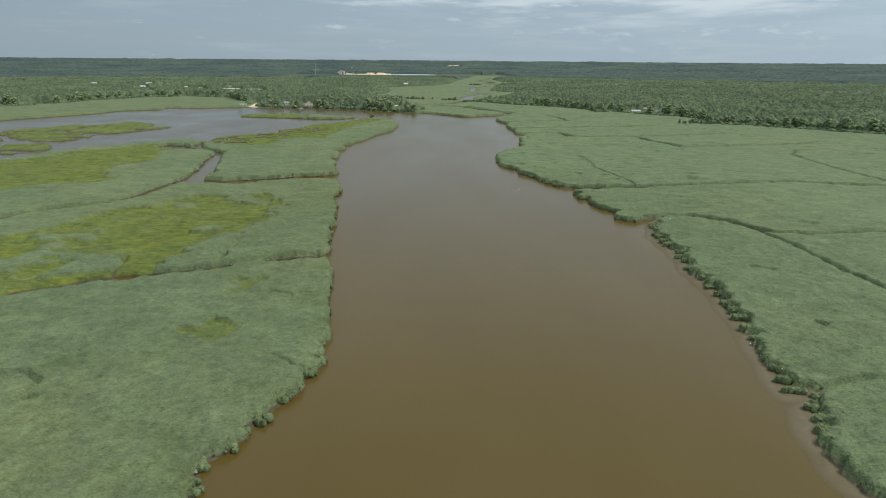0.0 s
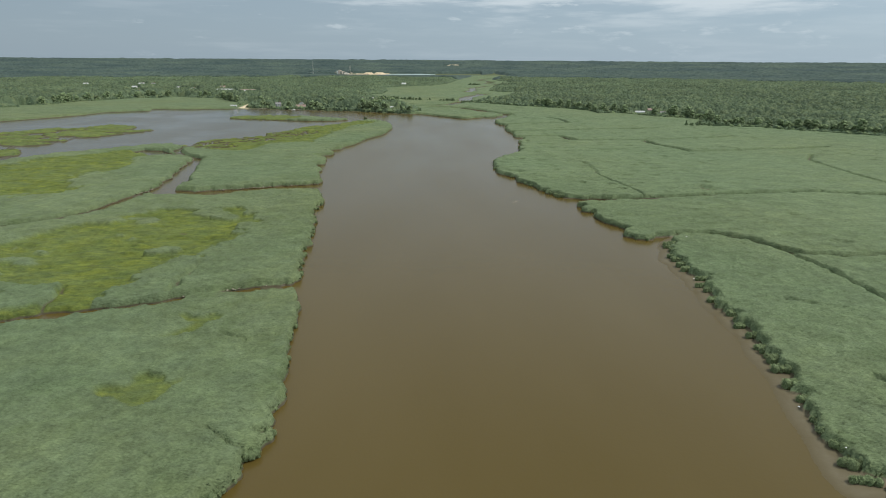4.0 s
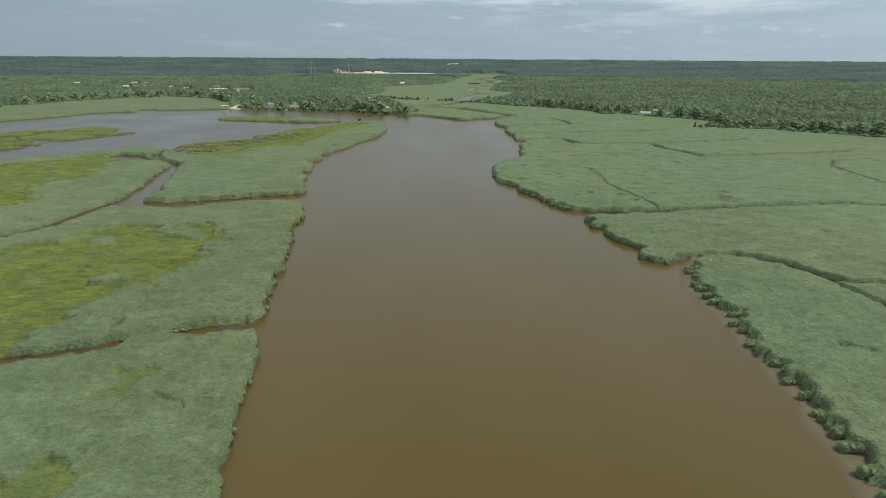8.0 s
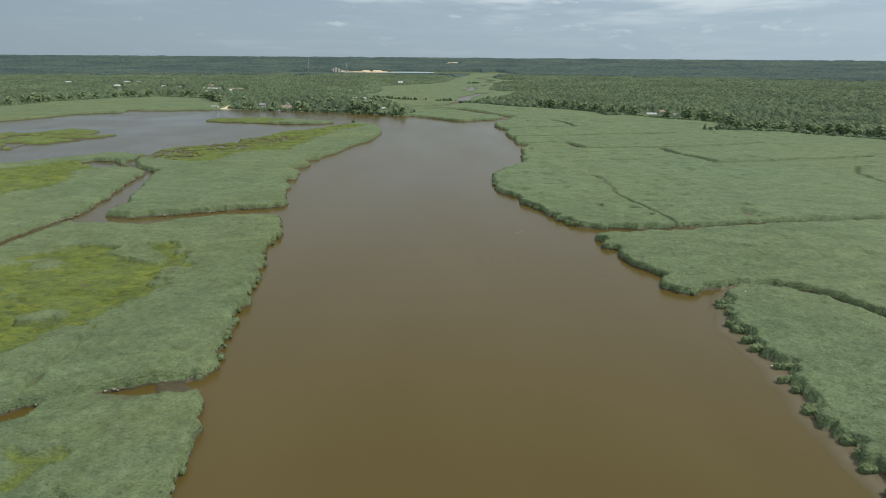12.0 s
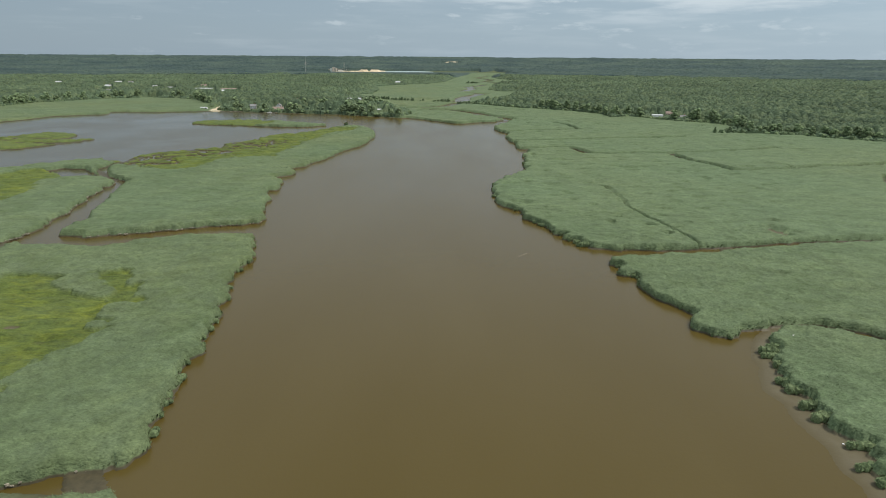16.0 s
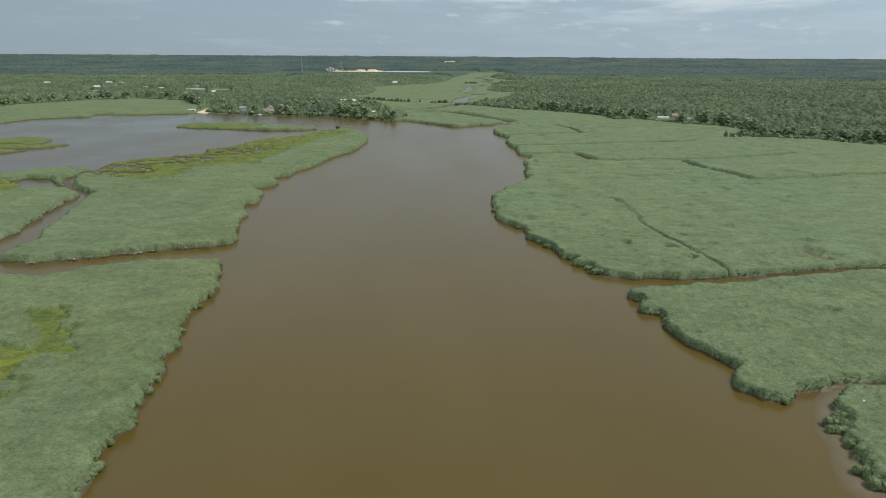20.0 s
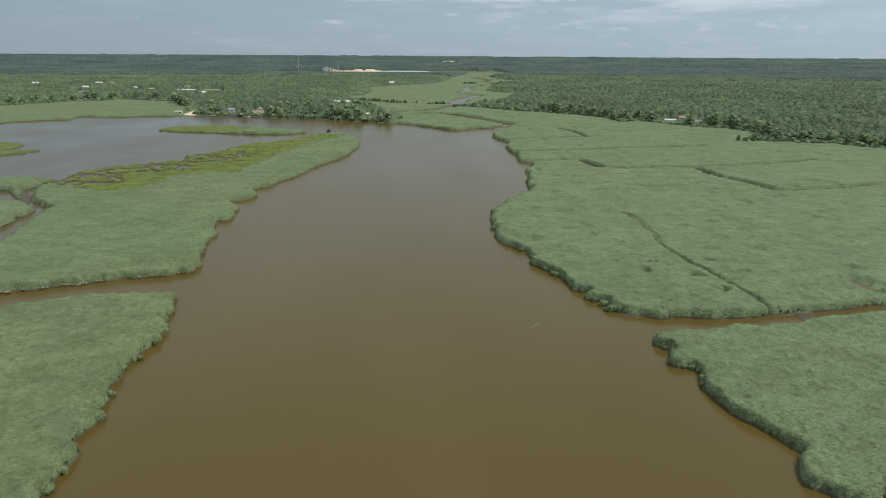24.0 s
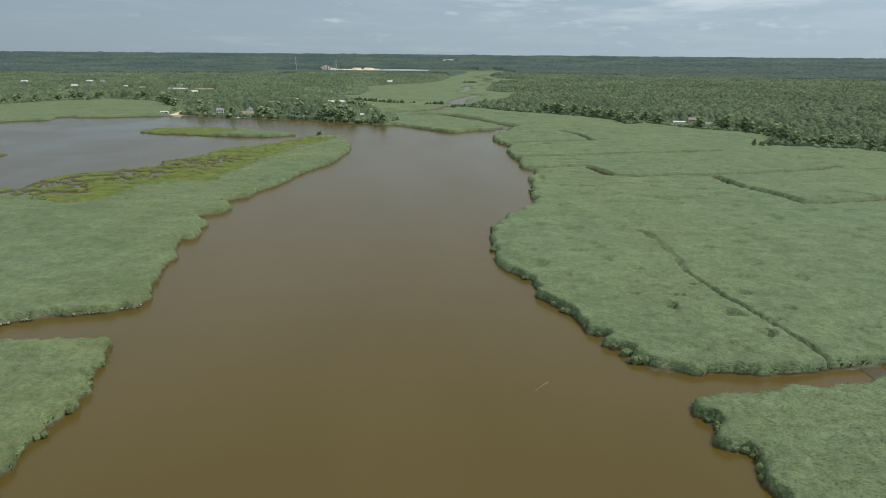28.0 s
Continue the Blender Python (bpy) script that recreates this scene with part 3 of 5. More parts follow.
    # no reed on the village bank, where the trees come down to the water
    bank = ease(-335, -325, x) * (1 - ease(-62, -50, x)) * ease(800, 812, y) * (1 - ease(985, 990, y))
    grow = grow * (1 - 0.8 * bank) * (1 - 0.4 * frag)
    grow = grow * (0.06 + 0.94 * ease(-0.25, 0.55, if_narrow))
    z = -0.7 + 1.0 * ease(-0.7, 0.1, d) + grow * ease(-0.15, 0.75, d) ** 0.5
    # mud flats off the east bank and in the creek mouths
    slope = 0.030 * line_gap(x, y, EAST_MID[-3:] + EAST_NEAR, False, 30.0)
    silt = np.where(plain > 0, 0.11 + 0.02 * plain, 0.11 - slope)
    z = np.maximum(z, np.where((slope < 0.9) & (plain < 7), silt + 0.025 * (ripple(x, y, 14, 17) - 0.5), -9.0))
    flat = ease(-95, -84, x) * (1 - ease(-62, -54, x)) * ease(92, 98, y) * (1 - ease(106, 112, y))
    z = np.maximum(z, np.where(flat > 0.5, 0.115 + 0.028 * (plain + 0.3) + 0.02 * (ripple(x, y, 14, 17) - 0.5), -9.0))
    mud = np.maximum(0.85 * hollow, ((slope < 0.14) | (flat > 0.5)) * (1 - ease(0.16, 0.3, z)) * (d < -0.15))
    return z, short, mud, d


def sheet(name, x0, x1, y0, y1, step, heights, mat, skip=None):
    """A ground sheet over a rectangle of the plan, with the pieces that lie under water left out."""
    gx, gy = np.arange(x0, x1 + step * 0.5, step), np.arange(y0, y1 + step * 0.5, step)
    X, Y = np.meshgrid(gx, gy)
    x, y = X.ravel(), Y.ravel()
    z, short, mud = heights(x, y)[:3]
    if skip is not None:
        z = z - 0.35 * in_box(x, y, skip)
    w = len(gx)
    i = (np.arange(len(gy) - 1)[:, None] * w + np.arange(w - 1)).ravel()
    quads = np.stack([i, i + 1, i + w + 1, i + w], 1)
    keep = z[quads].max(1) > -0.45
    if skip is not None:
        inner = (skip[0] + 4, skip[1] - 4, skip[2] + 4, skip[3] - 4)
        keep &= ~in_box(x[quads].mean(1), y[quads].mean(1), inner)
    quads = quads[keep]
    used = np.zeros(len(x), np.int64)
    used[quads.ravel()] = 1
    index = np.cumsum(used) - 1
    on = used > 0
    jit = step * 0.28
    rng = np.random.default_rng(5)
    xyz = np.stack([x + rng.uniform(-jit, jit, len(x)), y + rng.uniform(-jit, jit, len(x)), z], 1)[on]
    return raw_mesh(name, xyz, index[quads], mat, {"short": short[on], "mud": mud[on]}, True)


def raw_mesh(name, xyz, faces, mat, values=None, smooth=False):
    """One mesh object from arrays of corners and of faces that all have the same number of corners."""
    me = bpy.data.meshes.new(name)
    n, k = faces.shape
    me.vertices.add(len(xyz))
    me.vertices.foreach_set("co", np.ascontiguousarray(xyz, np.float32).ravel())
    me.loops.add(n * k)
    me.loops.foreach_set("vertex_index", np.ascontiguousarray(faces, np.int32).ravel())
    me.polygons.add(n)
    me.polygons.foreach_set("loop_start", np.arange(0, n * k, k, dtype=np.int32))
    me.polygons.foreach_set("use_smooth", np.full(n, smooth))
    for key, v in (values or {}).items():
        at = me.attributes.new(key, "FLOAT", "POINT")
        at.data.foreach_set("value", np.ascontiguousarray(v, np.float32))
    me.update(calc_edges=True)
    me.materials.append(mat)
    return new(name, me)


# ---- water, marsh, ground ----
def water_sheet():
    xyz = np.array([(-1500, -900, 0), (1100, -900, 0), (1100, 1750, 0), (-1500, 1750, 0)], float)
    return tagged(raw_mesh("water", xyz, np.array([[0, 1, 2, 3]]), WATER), "silty brown tidal river and bay water", "river", kind="structure")


water_sheet()
NEAR, MID, BAYSIDE = (-135, 145, -48, 330), (-345, 345, -60, 432), (-300, 100, 432, 780)


def in_box(x, y, b):
    return (x > b[0]) & (x < b[1]) & (y > b[2]) & (y < b[3])


TILES = [("marsh_near", *NEAR, 0.66, None),
         ("marsh_middle", *MID, 1.2, NEAR),
         ("marsh_bayside", *BAYSIDE, 1.15, None),
         ("marsh_eastern", 96, 400, 426, 780, 1.35, None),
         ("marsh_far", -760, -294, 426, 1120, 3.2, None), ("marsh_far", 394, 620, 426, 760, 3.2, None),
         ("marsh_far", -300, 330, 774, 1124, 2.4, None),
         ("marsh_far", -500, -339, -60, 434, 3.2, None), ("marsh_far", 339, 560, -60, 434, 3.2, None),
         ("marsh_far", -620, 640, -350, -50, 4.0, None),
         ("marsh_valley", -260, 340, 1114, 2900, 6.0, None)]
for name, x0, x1, y0, y1, step, skip in TILES:
    tagged(sheet(name, x0, x1, y0, y1, step, marsh_at, MARSH, skip),
           "tidal marsh of grey-green reed with yellow-green cordgrass meadows", "marsh", kind="structure")


def wet_valley(x, y):
    """Positive where the open marsh and water lie, negative in the woods."""
    return np.maximum(depth_in(x, y, LOWLAND, 120.0), depth_in(x, y, VALLEY, 120.0))


# edge of the woods round the lowland
LOWLAND = [(-2000, -900), (2200, -900), (2200, 200), (700, 400), (509, 500), (447, 548), (422, 572), (371, 611), (353, 632), (321, 645), (300, 650), (288, 660),
           (318, 706), (321, 722), (310, 752), (285, 761), (264, 786), (238, 818), (210, 812), (212, 850), (166, 914), (133, 936), (98, 958), (70, 1000),
           (22, 1038), (-12, 1064), (-51, 1083), (-100, 1115), (-125, 1130), (-150, 1086), (-112, 1027), (-118, 975), (-62, 920), (-44, 880), (-44, 822),
           (-52, 806), (-94, 826), (-136, 847), (-198, 862), (-241, 872), (-301, 888), (-330, 900), (-352, 985), (-380, 1022), (-414, 1085), (-472, 1116), (-515, 1113),
           (-551, 1096), (-590, 1040), (-628, 985), (-621, 916), (-636, 866), (-668, 838), (-760, 780), (-900, 700), (-2000, 500)]
VALLEY = [(22, 1030), (70, 1060), (97, 1134), (121, 1188), (139, 1310), (158, 1384), (126, 1384), (98, 1456), (118, 1600), (131, 1708), (188, 1777), (225, 2038), (180, 2118),
          (172, 2373), (304, 2985), (259, 3392), (156, 3042), (88, 2543), (40, 2238), (20, 2046), (4, 1885), (-39, 1744), (-106, 1675), (-165, 1585), (-139, 1408),
          (-141, 1281), (-177, 1246), (-201, 1213), (-190, 1180), (-125, 1125), (-51, 1078)]


def far_ground(x, y):
    r = np.hypot(x, y)
    dry = 1 - ease(-6, 6, wet_valley(x, y))
    z = -1.4 + dry * 2.6 + 53 * ease(3100, 5100, r)
    return z, np.zeros(x.shape), np.zeros(x.shape)


def ground_sheet():
    """One sheet in rings that widen towards the horizon."""
    radii = np.concatenate([np.arange(0, 1400, 22), np.geomspace(1400, 4980, 60)])
    turns = np.linspace(0, 2 * math.pi, 241)
    R, A = np.meshgrid(radii, turns, indexing="ij")
    x, y = (R * np.sin(A)).ravel(), (R * np.cos(A)).ravel()
    z = far_ground(x, y)[0]
    w = len(turns)
    i = (np.arange(len(radii) - 1)[:, None] * w + np.arange(w - 1)).ravel()
    ob = raw_mesh("ground", np.stack([x, y, z], 1), np.stack([i, i + w, i + w + 1, i + 1], 1), FLOOR, None, True)
    return tagged(ob, "wooded lowland rising faintly towards the horizon", "ground", kind="structure")


ground_sheet()


# ---- woods ----
def lumpy(levels, seed, squash=0.85, rough=0.3, cut=-0.55):
    """Corners and faces of a rough rounded crown of radius 1, its underside cut away."""
    bm = bmesh.new()
    bmesh.ops.create_icosphere(bm, subdivisions=levels + 1, radius=1.0)
    rnd = random.Random(seed)
    for v in bm.verts:
        k = 1 + rough * noise.noise(v.co * 2.1 + Vector((seed * 3.1, 0, 0))) + rnd.uniform(-0.4, 0.4) * rough
        v.co = Vector((v.co.x * k, v.co.y * k, v.co.z * k * squash))
    bmesh.ops.delete(bm, geom=[f for f in bm.faces if f.calc_center_median().z < cut], context="FACES")
    bmesh.ops.triangulate(bm, faces=bm.faces[:])
    bm.verts.index_update()
    pts = np.array([v.co[:] for v in bm.verts])
    tri = np.array([[v.index for v in f.verts] for f in bm.faces])
    bm.free()
    return pts, tri


def scatter(name, places, sizes, shapes, mat, label):
    """Many copies of a few shapes joined into one mesh. places: x, y, z of the middles; sizes: radius and half height."""
    rng = np.random.default_rng(len(places))
    which = rng.integers(0, len(shapes), len(places))
    turn = rng.uniform(0, 2 * math.pi, len(places))
    verts, faces, base = [], [], 0
    for s, (pts, tri) in enumerate(shapes):
        m = which == s
        n = int(m.sum())
        if not n:
            continue
        c, sn = np.cos(turn[m])[:, None], np.sin(turn[m])[:, None]
        rx, rz = sizes[m, 0][:, None], sizes[m, 1][:, None]
        x = (pts[:, 0] * c - pts[:, 1] * sn) * rx + places[m, 0][:, None]
        y = (pts[:, 0] * sn + pts[:, 1] * c) * rx + places[m, 1][:, None]
        z = pts[:, 2] * rz + places[m, 2][:, None]
        verts.append(np.stack([x, y, z], 2).reshape(-1, 3))
        faces.append((tri[None] + (np.arange(n) * len(pts))[:, None, None] + base).reshape(-1, 3))
        base += n * len(pts)
    return tagged(raw_mesh(name, np.concatenate(verts), np.concatenate(faces), mat), label, "woods", kind="stuff")


# houses and sheds: kind, x, y, turn, width, depth, storeys, wall, roof, label
BUILT = [
    ("house", -262, 893, 12, 8, 7, 2, 0, 0, "white two-storey clapboard house close to the water"),
    ("house", -226, 886, 8, 14, 8, 1, 1, 1, "long cream riverside house with a brown roof"),
    ("house", -230, 906, 96, 9, 7, 2, 0, 0, "tall white house with a gable above the bank"),
    ("house", -208, 1068, 20, 9, 7, 2, 0, 2, "white house with a pale metal roof among trees"),
    ("house", -240, 1052, -10, 9, 8, 1, 2, 0, "small grey house half hidden by trees"),
    ("house", -151, 1036, 15, 8, 7, 2, 0, 2, "white house with a bright roof behind the trees"),
    ("house", -136, 1042, -12, 7, 7, 2, 2, 2, "pale grey house beside the white one"),
    ("house", -112, 914, 10, 11, 8, 1, 1, 1, "low cottage with a brown pitched roof near the bank"),
    ("house", -87, 880, 0, 4, 4, 1, 0, 2, "tiny white boathouse among the trees"),
    ("shed", -505, 1368, 4, 36, 12, 4, 0, 2, "long white low building with a pale flat roof"),
    ("shed", -452, 1362, 4, 34, 13, 4, 1, 1, "long low brown-roofed building among the trees"),
    ("house", -428, 1243, 14, 14, 9, 2, 0, 2, "white house with a pale roof beside open ground"),
    ("house", -622, 1398, 0, 8, 8, 2, 0, 2, "tall white house rising out of the trees"),
    ("house", -590, 1400, 30, 12, 8, 1, 0, 2, "white house with a pale roof among trees"),
    ("house", -801, 1598, 10, 14, 9, 2, 0, 2, "white farmhouse with a pale roof in a clearing"),
    ("house", -772, 1600, -14, 12, 9, 2, 0, 0, "white farmhouse with a grey roof in a clearing"),
    ("house", -698, 1300, 5, 12, 9, 1, 2, 0, "grey bungalow half hidden by trees"),
    ("house", -640, 1235, 15, 11, 8, 2, 0, 0, "white house with a grey roof in the trees"),
    ("house", -735, 1420, -8, 12, 8, 2, 0, 2, "white house with a pale roof behind the marsh woods"),
    ("house", -935, 1574, 5, 13, 9, 2, 0, 2, "white house with a pale roof in far trees"),
    ("house", -560, 1515, 5, 12, 9, 1, 0, 1, "low white house with a brown roof in far trees"),
    ("house", -122, 1722, 5, 12, 9, 2, 0, 2, "white house alone in the far woods"),
    ("shed", 270, 816, -6, 13, 7, 4, 0, 2, "white building with a bright metal roof by the woods"),
    ("house", 287, 822, -14, 8, 7, 2, 1, 1, "cream house with a brown roof by the woods"),
    ("house", 299, 806, -10, 7, 6, 1, 1, 0, "small cream cottage with a grey roof behind shrubs"),
    ("house", 492, 884, -18, 11, 8, 1, 0, 2, "low white house with a pale roof in the woods"),
    ("house", 522, 892, -8, 10, 8, 1, 0, 0, "low white house with a grey roof in the woods"),
]
# open ground among the trees: x, y, half width, half depth, height that young growth may reach
CLEARINGS = [(-322, 935, 9, 38, 0), (-330, 900, 16, 10, 0), (-395, 1222, 26, 12, 0), (-800, 1560, 60, 30, 2), (-690, 1275, 50, 20, 2), (-560, 1470, 90, 40, 2),
             (-620, 880, 40, 14, 0), (-740, 800, 60, 18, 0), (-505, 1110, 14, 30, 1), (-160, 2980, 330, 220, 0), (-200, 2560, 480, 210, 6), (-520, 2960, 150, 120, 0),
             (40, 4100, 60, 90, 0), (-540, 2020, 90, 40, 1), (-960, 2100, 120, 45, 1), (-480, 1720, 40, 26, 2), (-860, 1330, 70, 16, 1), (-330, 1560, 40, 16, 2), (-165, 860, 22, 8, 3.2), (-75, 838, 10, 10, 3)]
for kind, hx, hy, turn, hw, hd, storeys, paint, roof, label in BUILT:
    top = 1.2 + (storeys if kind == "shed" else 2.9 * storeys + hd * 0.2)
    deep = 14.0 if hy < 950 else max(8.0, (15.0 - top) / 75.0 * hy * 0.45 + 3)
    CLEARINGS.append((hx, hy, hw * 0.55 + 1.0, deep, 5.0 if hy > 950 else 2.2, hx / (hy - 20.0), hd * 0.7))


def growth(x, y):
    """Greatest height that the trees reach at a place; 30 in the closed woods."""
    top = np.full(x.shape, 30.0)
    for cx, cy, a, b, h, *glade in CLEARINGS:
        if glade:    # a glade that opens from the house towards the river
            slant, back = glade
            gap = np.maximum(np.abs(x - cx - slant * (y - cy)) - a, (np.abs(y - cy - back + b) - b) * 0.6)
        else:
            gap = np.maximum(np.abs(x - cx) - a, np.abs(y - cy) - b)
        top = np.minimum(top, h + 1.8 * np.maximum(gap, 0))    # the woods climb away from its rim
    return top


def wood_places(y0, y1, step, seed, margin):
    rng = np.random.default_rng(seed)
    out = []
    for y in np.arange(y0, y1, step):
        half = 0.735 * (y + 117) + 20
        gx = np.arange(-half, half, step)
        out.append(np.stack([gx, np.full(len(gx), y)], 1))
    p = np.concatenate(out)
    p = p + rng.uniform(-0.5, 0.5, p.shape) * step
    inland = -wet_valley(p[:, 0], p[:, 1])
    ok = inland > margin
    return p[ok], inland[ok], rng


def crowns_over(x, y, cell, seed):
    """Height of a closed canopy of rounded crowns, one tree to a cell of the plan, and a number of its own for each tree."""
    ix, iy = np.floor(x / cell).astype(np.int64), np.floor(y / cell).astype(np.int64)
    best, own = np.full(x.shape, -99.0), np.zeros(x.shape)
    for dx in (-1, 0, 1):
        for dy in (-1, 0, 1):
            jx, jy = ix + dx, iy + dy
            cx, cy = (jx + 0.1 + 0.8 * lattice(jx, jy, seed)) * cell, (jy + 0.1 + 0.8 * lattice(jx, jy, seed + 1)) * cell
            size = 0.65 + 0.6 * lattice(jx, jy, seed + 2)
            top = 5.6 * (size - 0.85) - 3.8 * ((x - cx) ** 2 + (y - cy) ** 2) / (cell * 0.62 * size) ** 2
            own = np.where(top > best, lattice(jx, jy, seed + 3), own)
            best = np.maximum(best, top)
    return np.maximum(best, -7.0), own


def canopy():
    """The closed woods: a leafy roof of crowns over a fan of country that opens from the river."""
    gr, ga = np.exp(np.linspace(math.log(640), math.log(2480), 560)), np.linspace(-0.645, 0.645, 1240)
    R, A = np.meshgrid(gr, ga, indexing="ij")
    rng = np.random.default_rng(17)
    A = A + rng.uniform(-0.3, 0.3, A.shape) * (ga[1] - ga[0])
    x, y = (R * np.sin(A)).ravel(), (R * np.cos(A)).ravel() - 140
    w = len(ga)
    inland = -wet_valley(x, y) + 5 * (ripple(x, y, 9, 38) - 0.5)
    dome, own = crowns_over(x, y, 6.0, 300)
    base = 9.6 + 5.0 * ripple(x, y, 70, 31) + 2.2 * (ripple(x, y, 22, 35) - 0.5)
    leafy = 1.5 * (ripple(x, y, 2.2, 36) - 0.5) + rng.uniform(-0.35, 0.35, len(x))
    top = growth(x, y)
    z = np.minimum((base + dome) * (0.30 + 0.70 * ease(0, 30, inland)) + leafy, np.where(top < 29, top + 0.8 * leafy + 0.3 * dome, 60.0))
    z = np.where(inland > 0, 1.0 + z, -2.0)
    i = (np.arange(len(gr) - 1)[:, None] * w + np.arange(w - 1)).ravel()
    quads = np.stack([i, i + 1, i + w + 1, i + w], 1)
    quads = quads[(inland[quads].max(1) > 0) & (z[quads].max(1) > 1.6)]
    used = np.zeros(len(x), np.int64)
    used[quads.ravel()] = 1
    index, on = np.cumsum(used) - 1, used > 0
    ob = raw_mesh("woodland", np.stack([x, y, z], 1)[on], index[quads], CANOPY, {"tree": own[on]})
    tagged(ob, "dense green broadleaf woods behind the marsh", "woods", kind="stuff")


def canopy_material():
    """Leaves whose green differs from tree to tree, with sprays of leaf inside each crown."""
    m = bpy.data.materials.new("woodland_canopy")
    m.use_nodes = True
    nt = m.node_tree
    N, L = nt.nodes.new, nt.links.new
    p = nt.nodes["Principled BSDF"]
    p.inputs["Roughness"].default_value, p.inputs["Specular IOR Level"].default_value = 0.85, 0.12
    geo, at, ramp = N("ShaderNodeNewGeometry"), N("ShaderNodeAttribute"), N("ShaderNodeValToRGB")
    at.attribute_name = "tree"
    ramp.color_ramp.elements[0].color, ramp.color_ramp.elements[1].color = (*LEAVES[0], 1), (*LEAVES[2], 1)
    mid = ramp.color_ramp.elements.new(0.55)
    mid.color = (*LEAVES[1], 1)
    L(at.outputs["Fac"], ramp.inputs[0])

    def grain(size, detail, lo, hi):
        n, r = N("ShaderNodeTexNoise"), N("ShaderNodeMapRange")
        n.inputs["Scale"].default_value, n.inputs["Detail"].default_value = 1.0 / size, detail
        L(geo.outputs["Position"], n.inputs["Vector"])
        r.inputs["From Min"].default_value, r.inputs["From Max"].default_value = 0.32, 0.68
        r.inputs["To Min"].default_value, r.inputs["To Max"].default_value = lo, hi
        L(n.outputs["Fac"], r.inputs["Value"])
        return n.outputs["Fac"], r.outputs[0]

    col = ramp.outputs["Color"]
    for size, detail, lo, hi in ((130.0, 3.0, 0.82, 1.16), (1.3, 3.0, 0.72, 1.28)):
        sc = N("ShaderNodeVectorMath"); sc.operation = "SCALE"
        L(col, sc.inputs[0]); L(grain(size, detail, lo, hi)[1], sc.inputs["Scale"])
        col = sc.outputs[0]
    L(col, p.inputs["Base Color"])
    b = N("ShaderNodeBump")
    b.inputs["Strength"].default_value, b.inputs["Distance"].default_value = 0.8, 0.35
    L(grain(1.1, 3.0, 0, 1)[0], b.inputs["Height"])
    L(b.outputs[0], p.inputs["Normal"])
    return m


LEAVES = (0.064, 0.092, 0.054), (0.084, 0.116, 0.063), (0.120, 0.150, 0.076)
CANOPY = canopy_material()
canopy()


def woods():
    mid = [lumpy(1, s + 20, 0.95, 0.42, -0.25) for s in range(8)]
    # single crowns that stand out along the front
    p, inland, rng = wood_places(480, 1180, 6.0, 1, 3.0)
    n = len(p)
    hgt = rng.uniform(6.5, 10.0, n) + 4 * ripple(p[:, 0], p[:, 1], 70, 31)
    hgt = np.minimum(hgt * (0.45 + 0.55 * ease(3, 30, inland)), growth(p[:, 0], p[:, 1]))
    rad = np.minimum(rng.uniform(1.4, 2.8, n), hgt * 0.6 + 0.4)
    ok = (hgt > 1.5) & (inland < 20)
    scatter("woodland_edge", np.stack([p[:, 0], p[:, 1], hgt - rad * 0.5 + 0.5], 1)[ok], np.stack([rad, rad * rng.uniform(0.7, 1.1, n)], 1)[ok], mid, WOODS,
            "dense green broadleaf woods behind the marsh")
    # undergrowth fills the edge
    p, inland, rng = wood_places(480, 1100, 4.6, 7, 0.0)
    ok = (inland < 12) & (growth(p[:, 0], p[:, 1]) > 1.5)
    p = p[ok]
    rad = rng.uniform(1.2, 3.0, len(p))
    scatter("undergrowth", np.stack([p[:, 0], p[:, 1], 1 + rad * 0.6], 1), np.stack([rad, rad * rng.uniform(0.7, 1.3, len(p))], 1), mid, BRUSH,
            "tangled shrubs along the edge of the woods")
    # far woods: one rough canopy
    gr, ga = np.geomspace(2190, 4960, 190), np.linspace(-0.70, 0.70, 860)
    R, A = np.meshgrid(gr, ga, indexing="ij")
    x, y = (R * np.sin(A)).ravel(), (R * np.cos(A)).ravel()
    rng = np.random.default_rng(9)
    top = 4 + 6 * ripple(x, y, 17, 33) + 6 * ripple(x, y, 80, 34) + rng.uniform(0, 3, len(x))
    z = far_ground(x, y)[0] + np.minimum(np.where(growth(x, y) < 5, -0.6, top), growth(x, y)) * (1 - ease(-20, 20, wet_valley(x, y))) - 3 * ease(-20, 20, wet_valley(x, y))
    z = np.where(R.ravel() < 2240, -2.0, z)
    w = len(ga)
    i = (np.arange(len(gr) - 1)[:, None] * w + np.arange(w - 1)).ravel()
    tagged(raw_mesh("woodland_far", np.stack([x, y, z], 1), np.stack([i, i + w, i + w + 1, i + 1], 1), HAZY_WOODS),
           "far woods reaching up to the horizon, haze and cloud shade in their colour", "woods", kind="stuff")


BRUSH = material("shrub_leaves", (0.130, 0.170, 0.080), (0.104, 0.142, 0.068), 25, 0.8, 0.35, 1.6, island=0.35, spec=0.15)
# haze and cloud shade over the far woods are put into this blue-green
HAZY_WOODS = material("hazy_far_canopy", (0.034, 0.056, 0.056), (0.074, 0.102, 0.078), 300, 0.85, 0.3, 14.0, spec=0.1)
woods()


# ---- helpers for things ----
def part(name, bm, mat, parent, label=""):
    me = bpy.data.meshes.new(name)
    bm.to_mesh(me)
    bm.free()
    me.materials.append(mat)
    ob = new(name, me)
    ob.parent = parent
    return tagged(ob, label) if label else ob


def array_part(name, xyz, faces, mat, parent, label=""):
    ob = raw_mesh(name, xyz, faces, mat)
    ob.parent = parent
    return tagged(ob, label) if label else ob


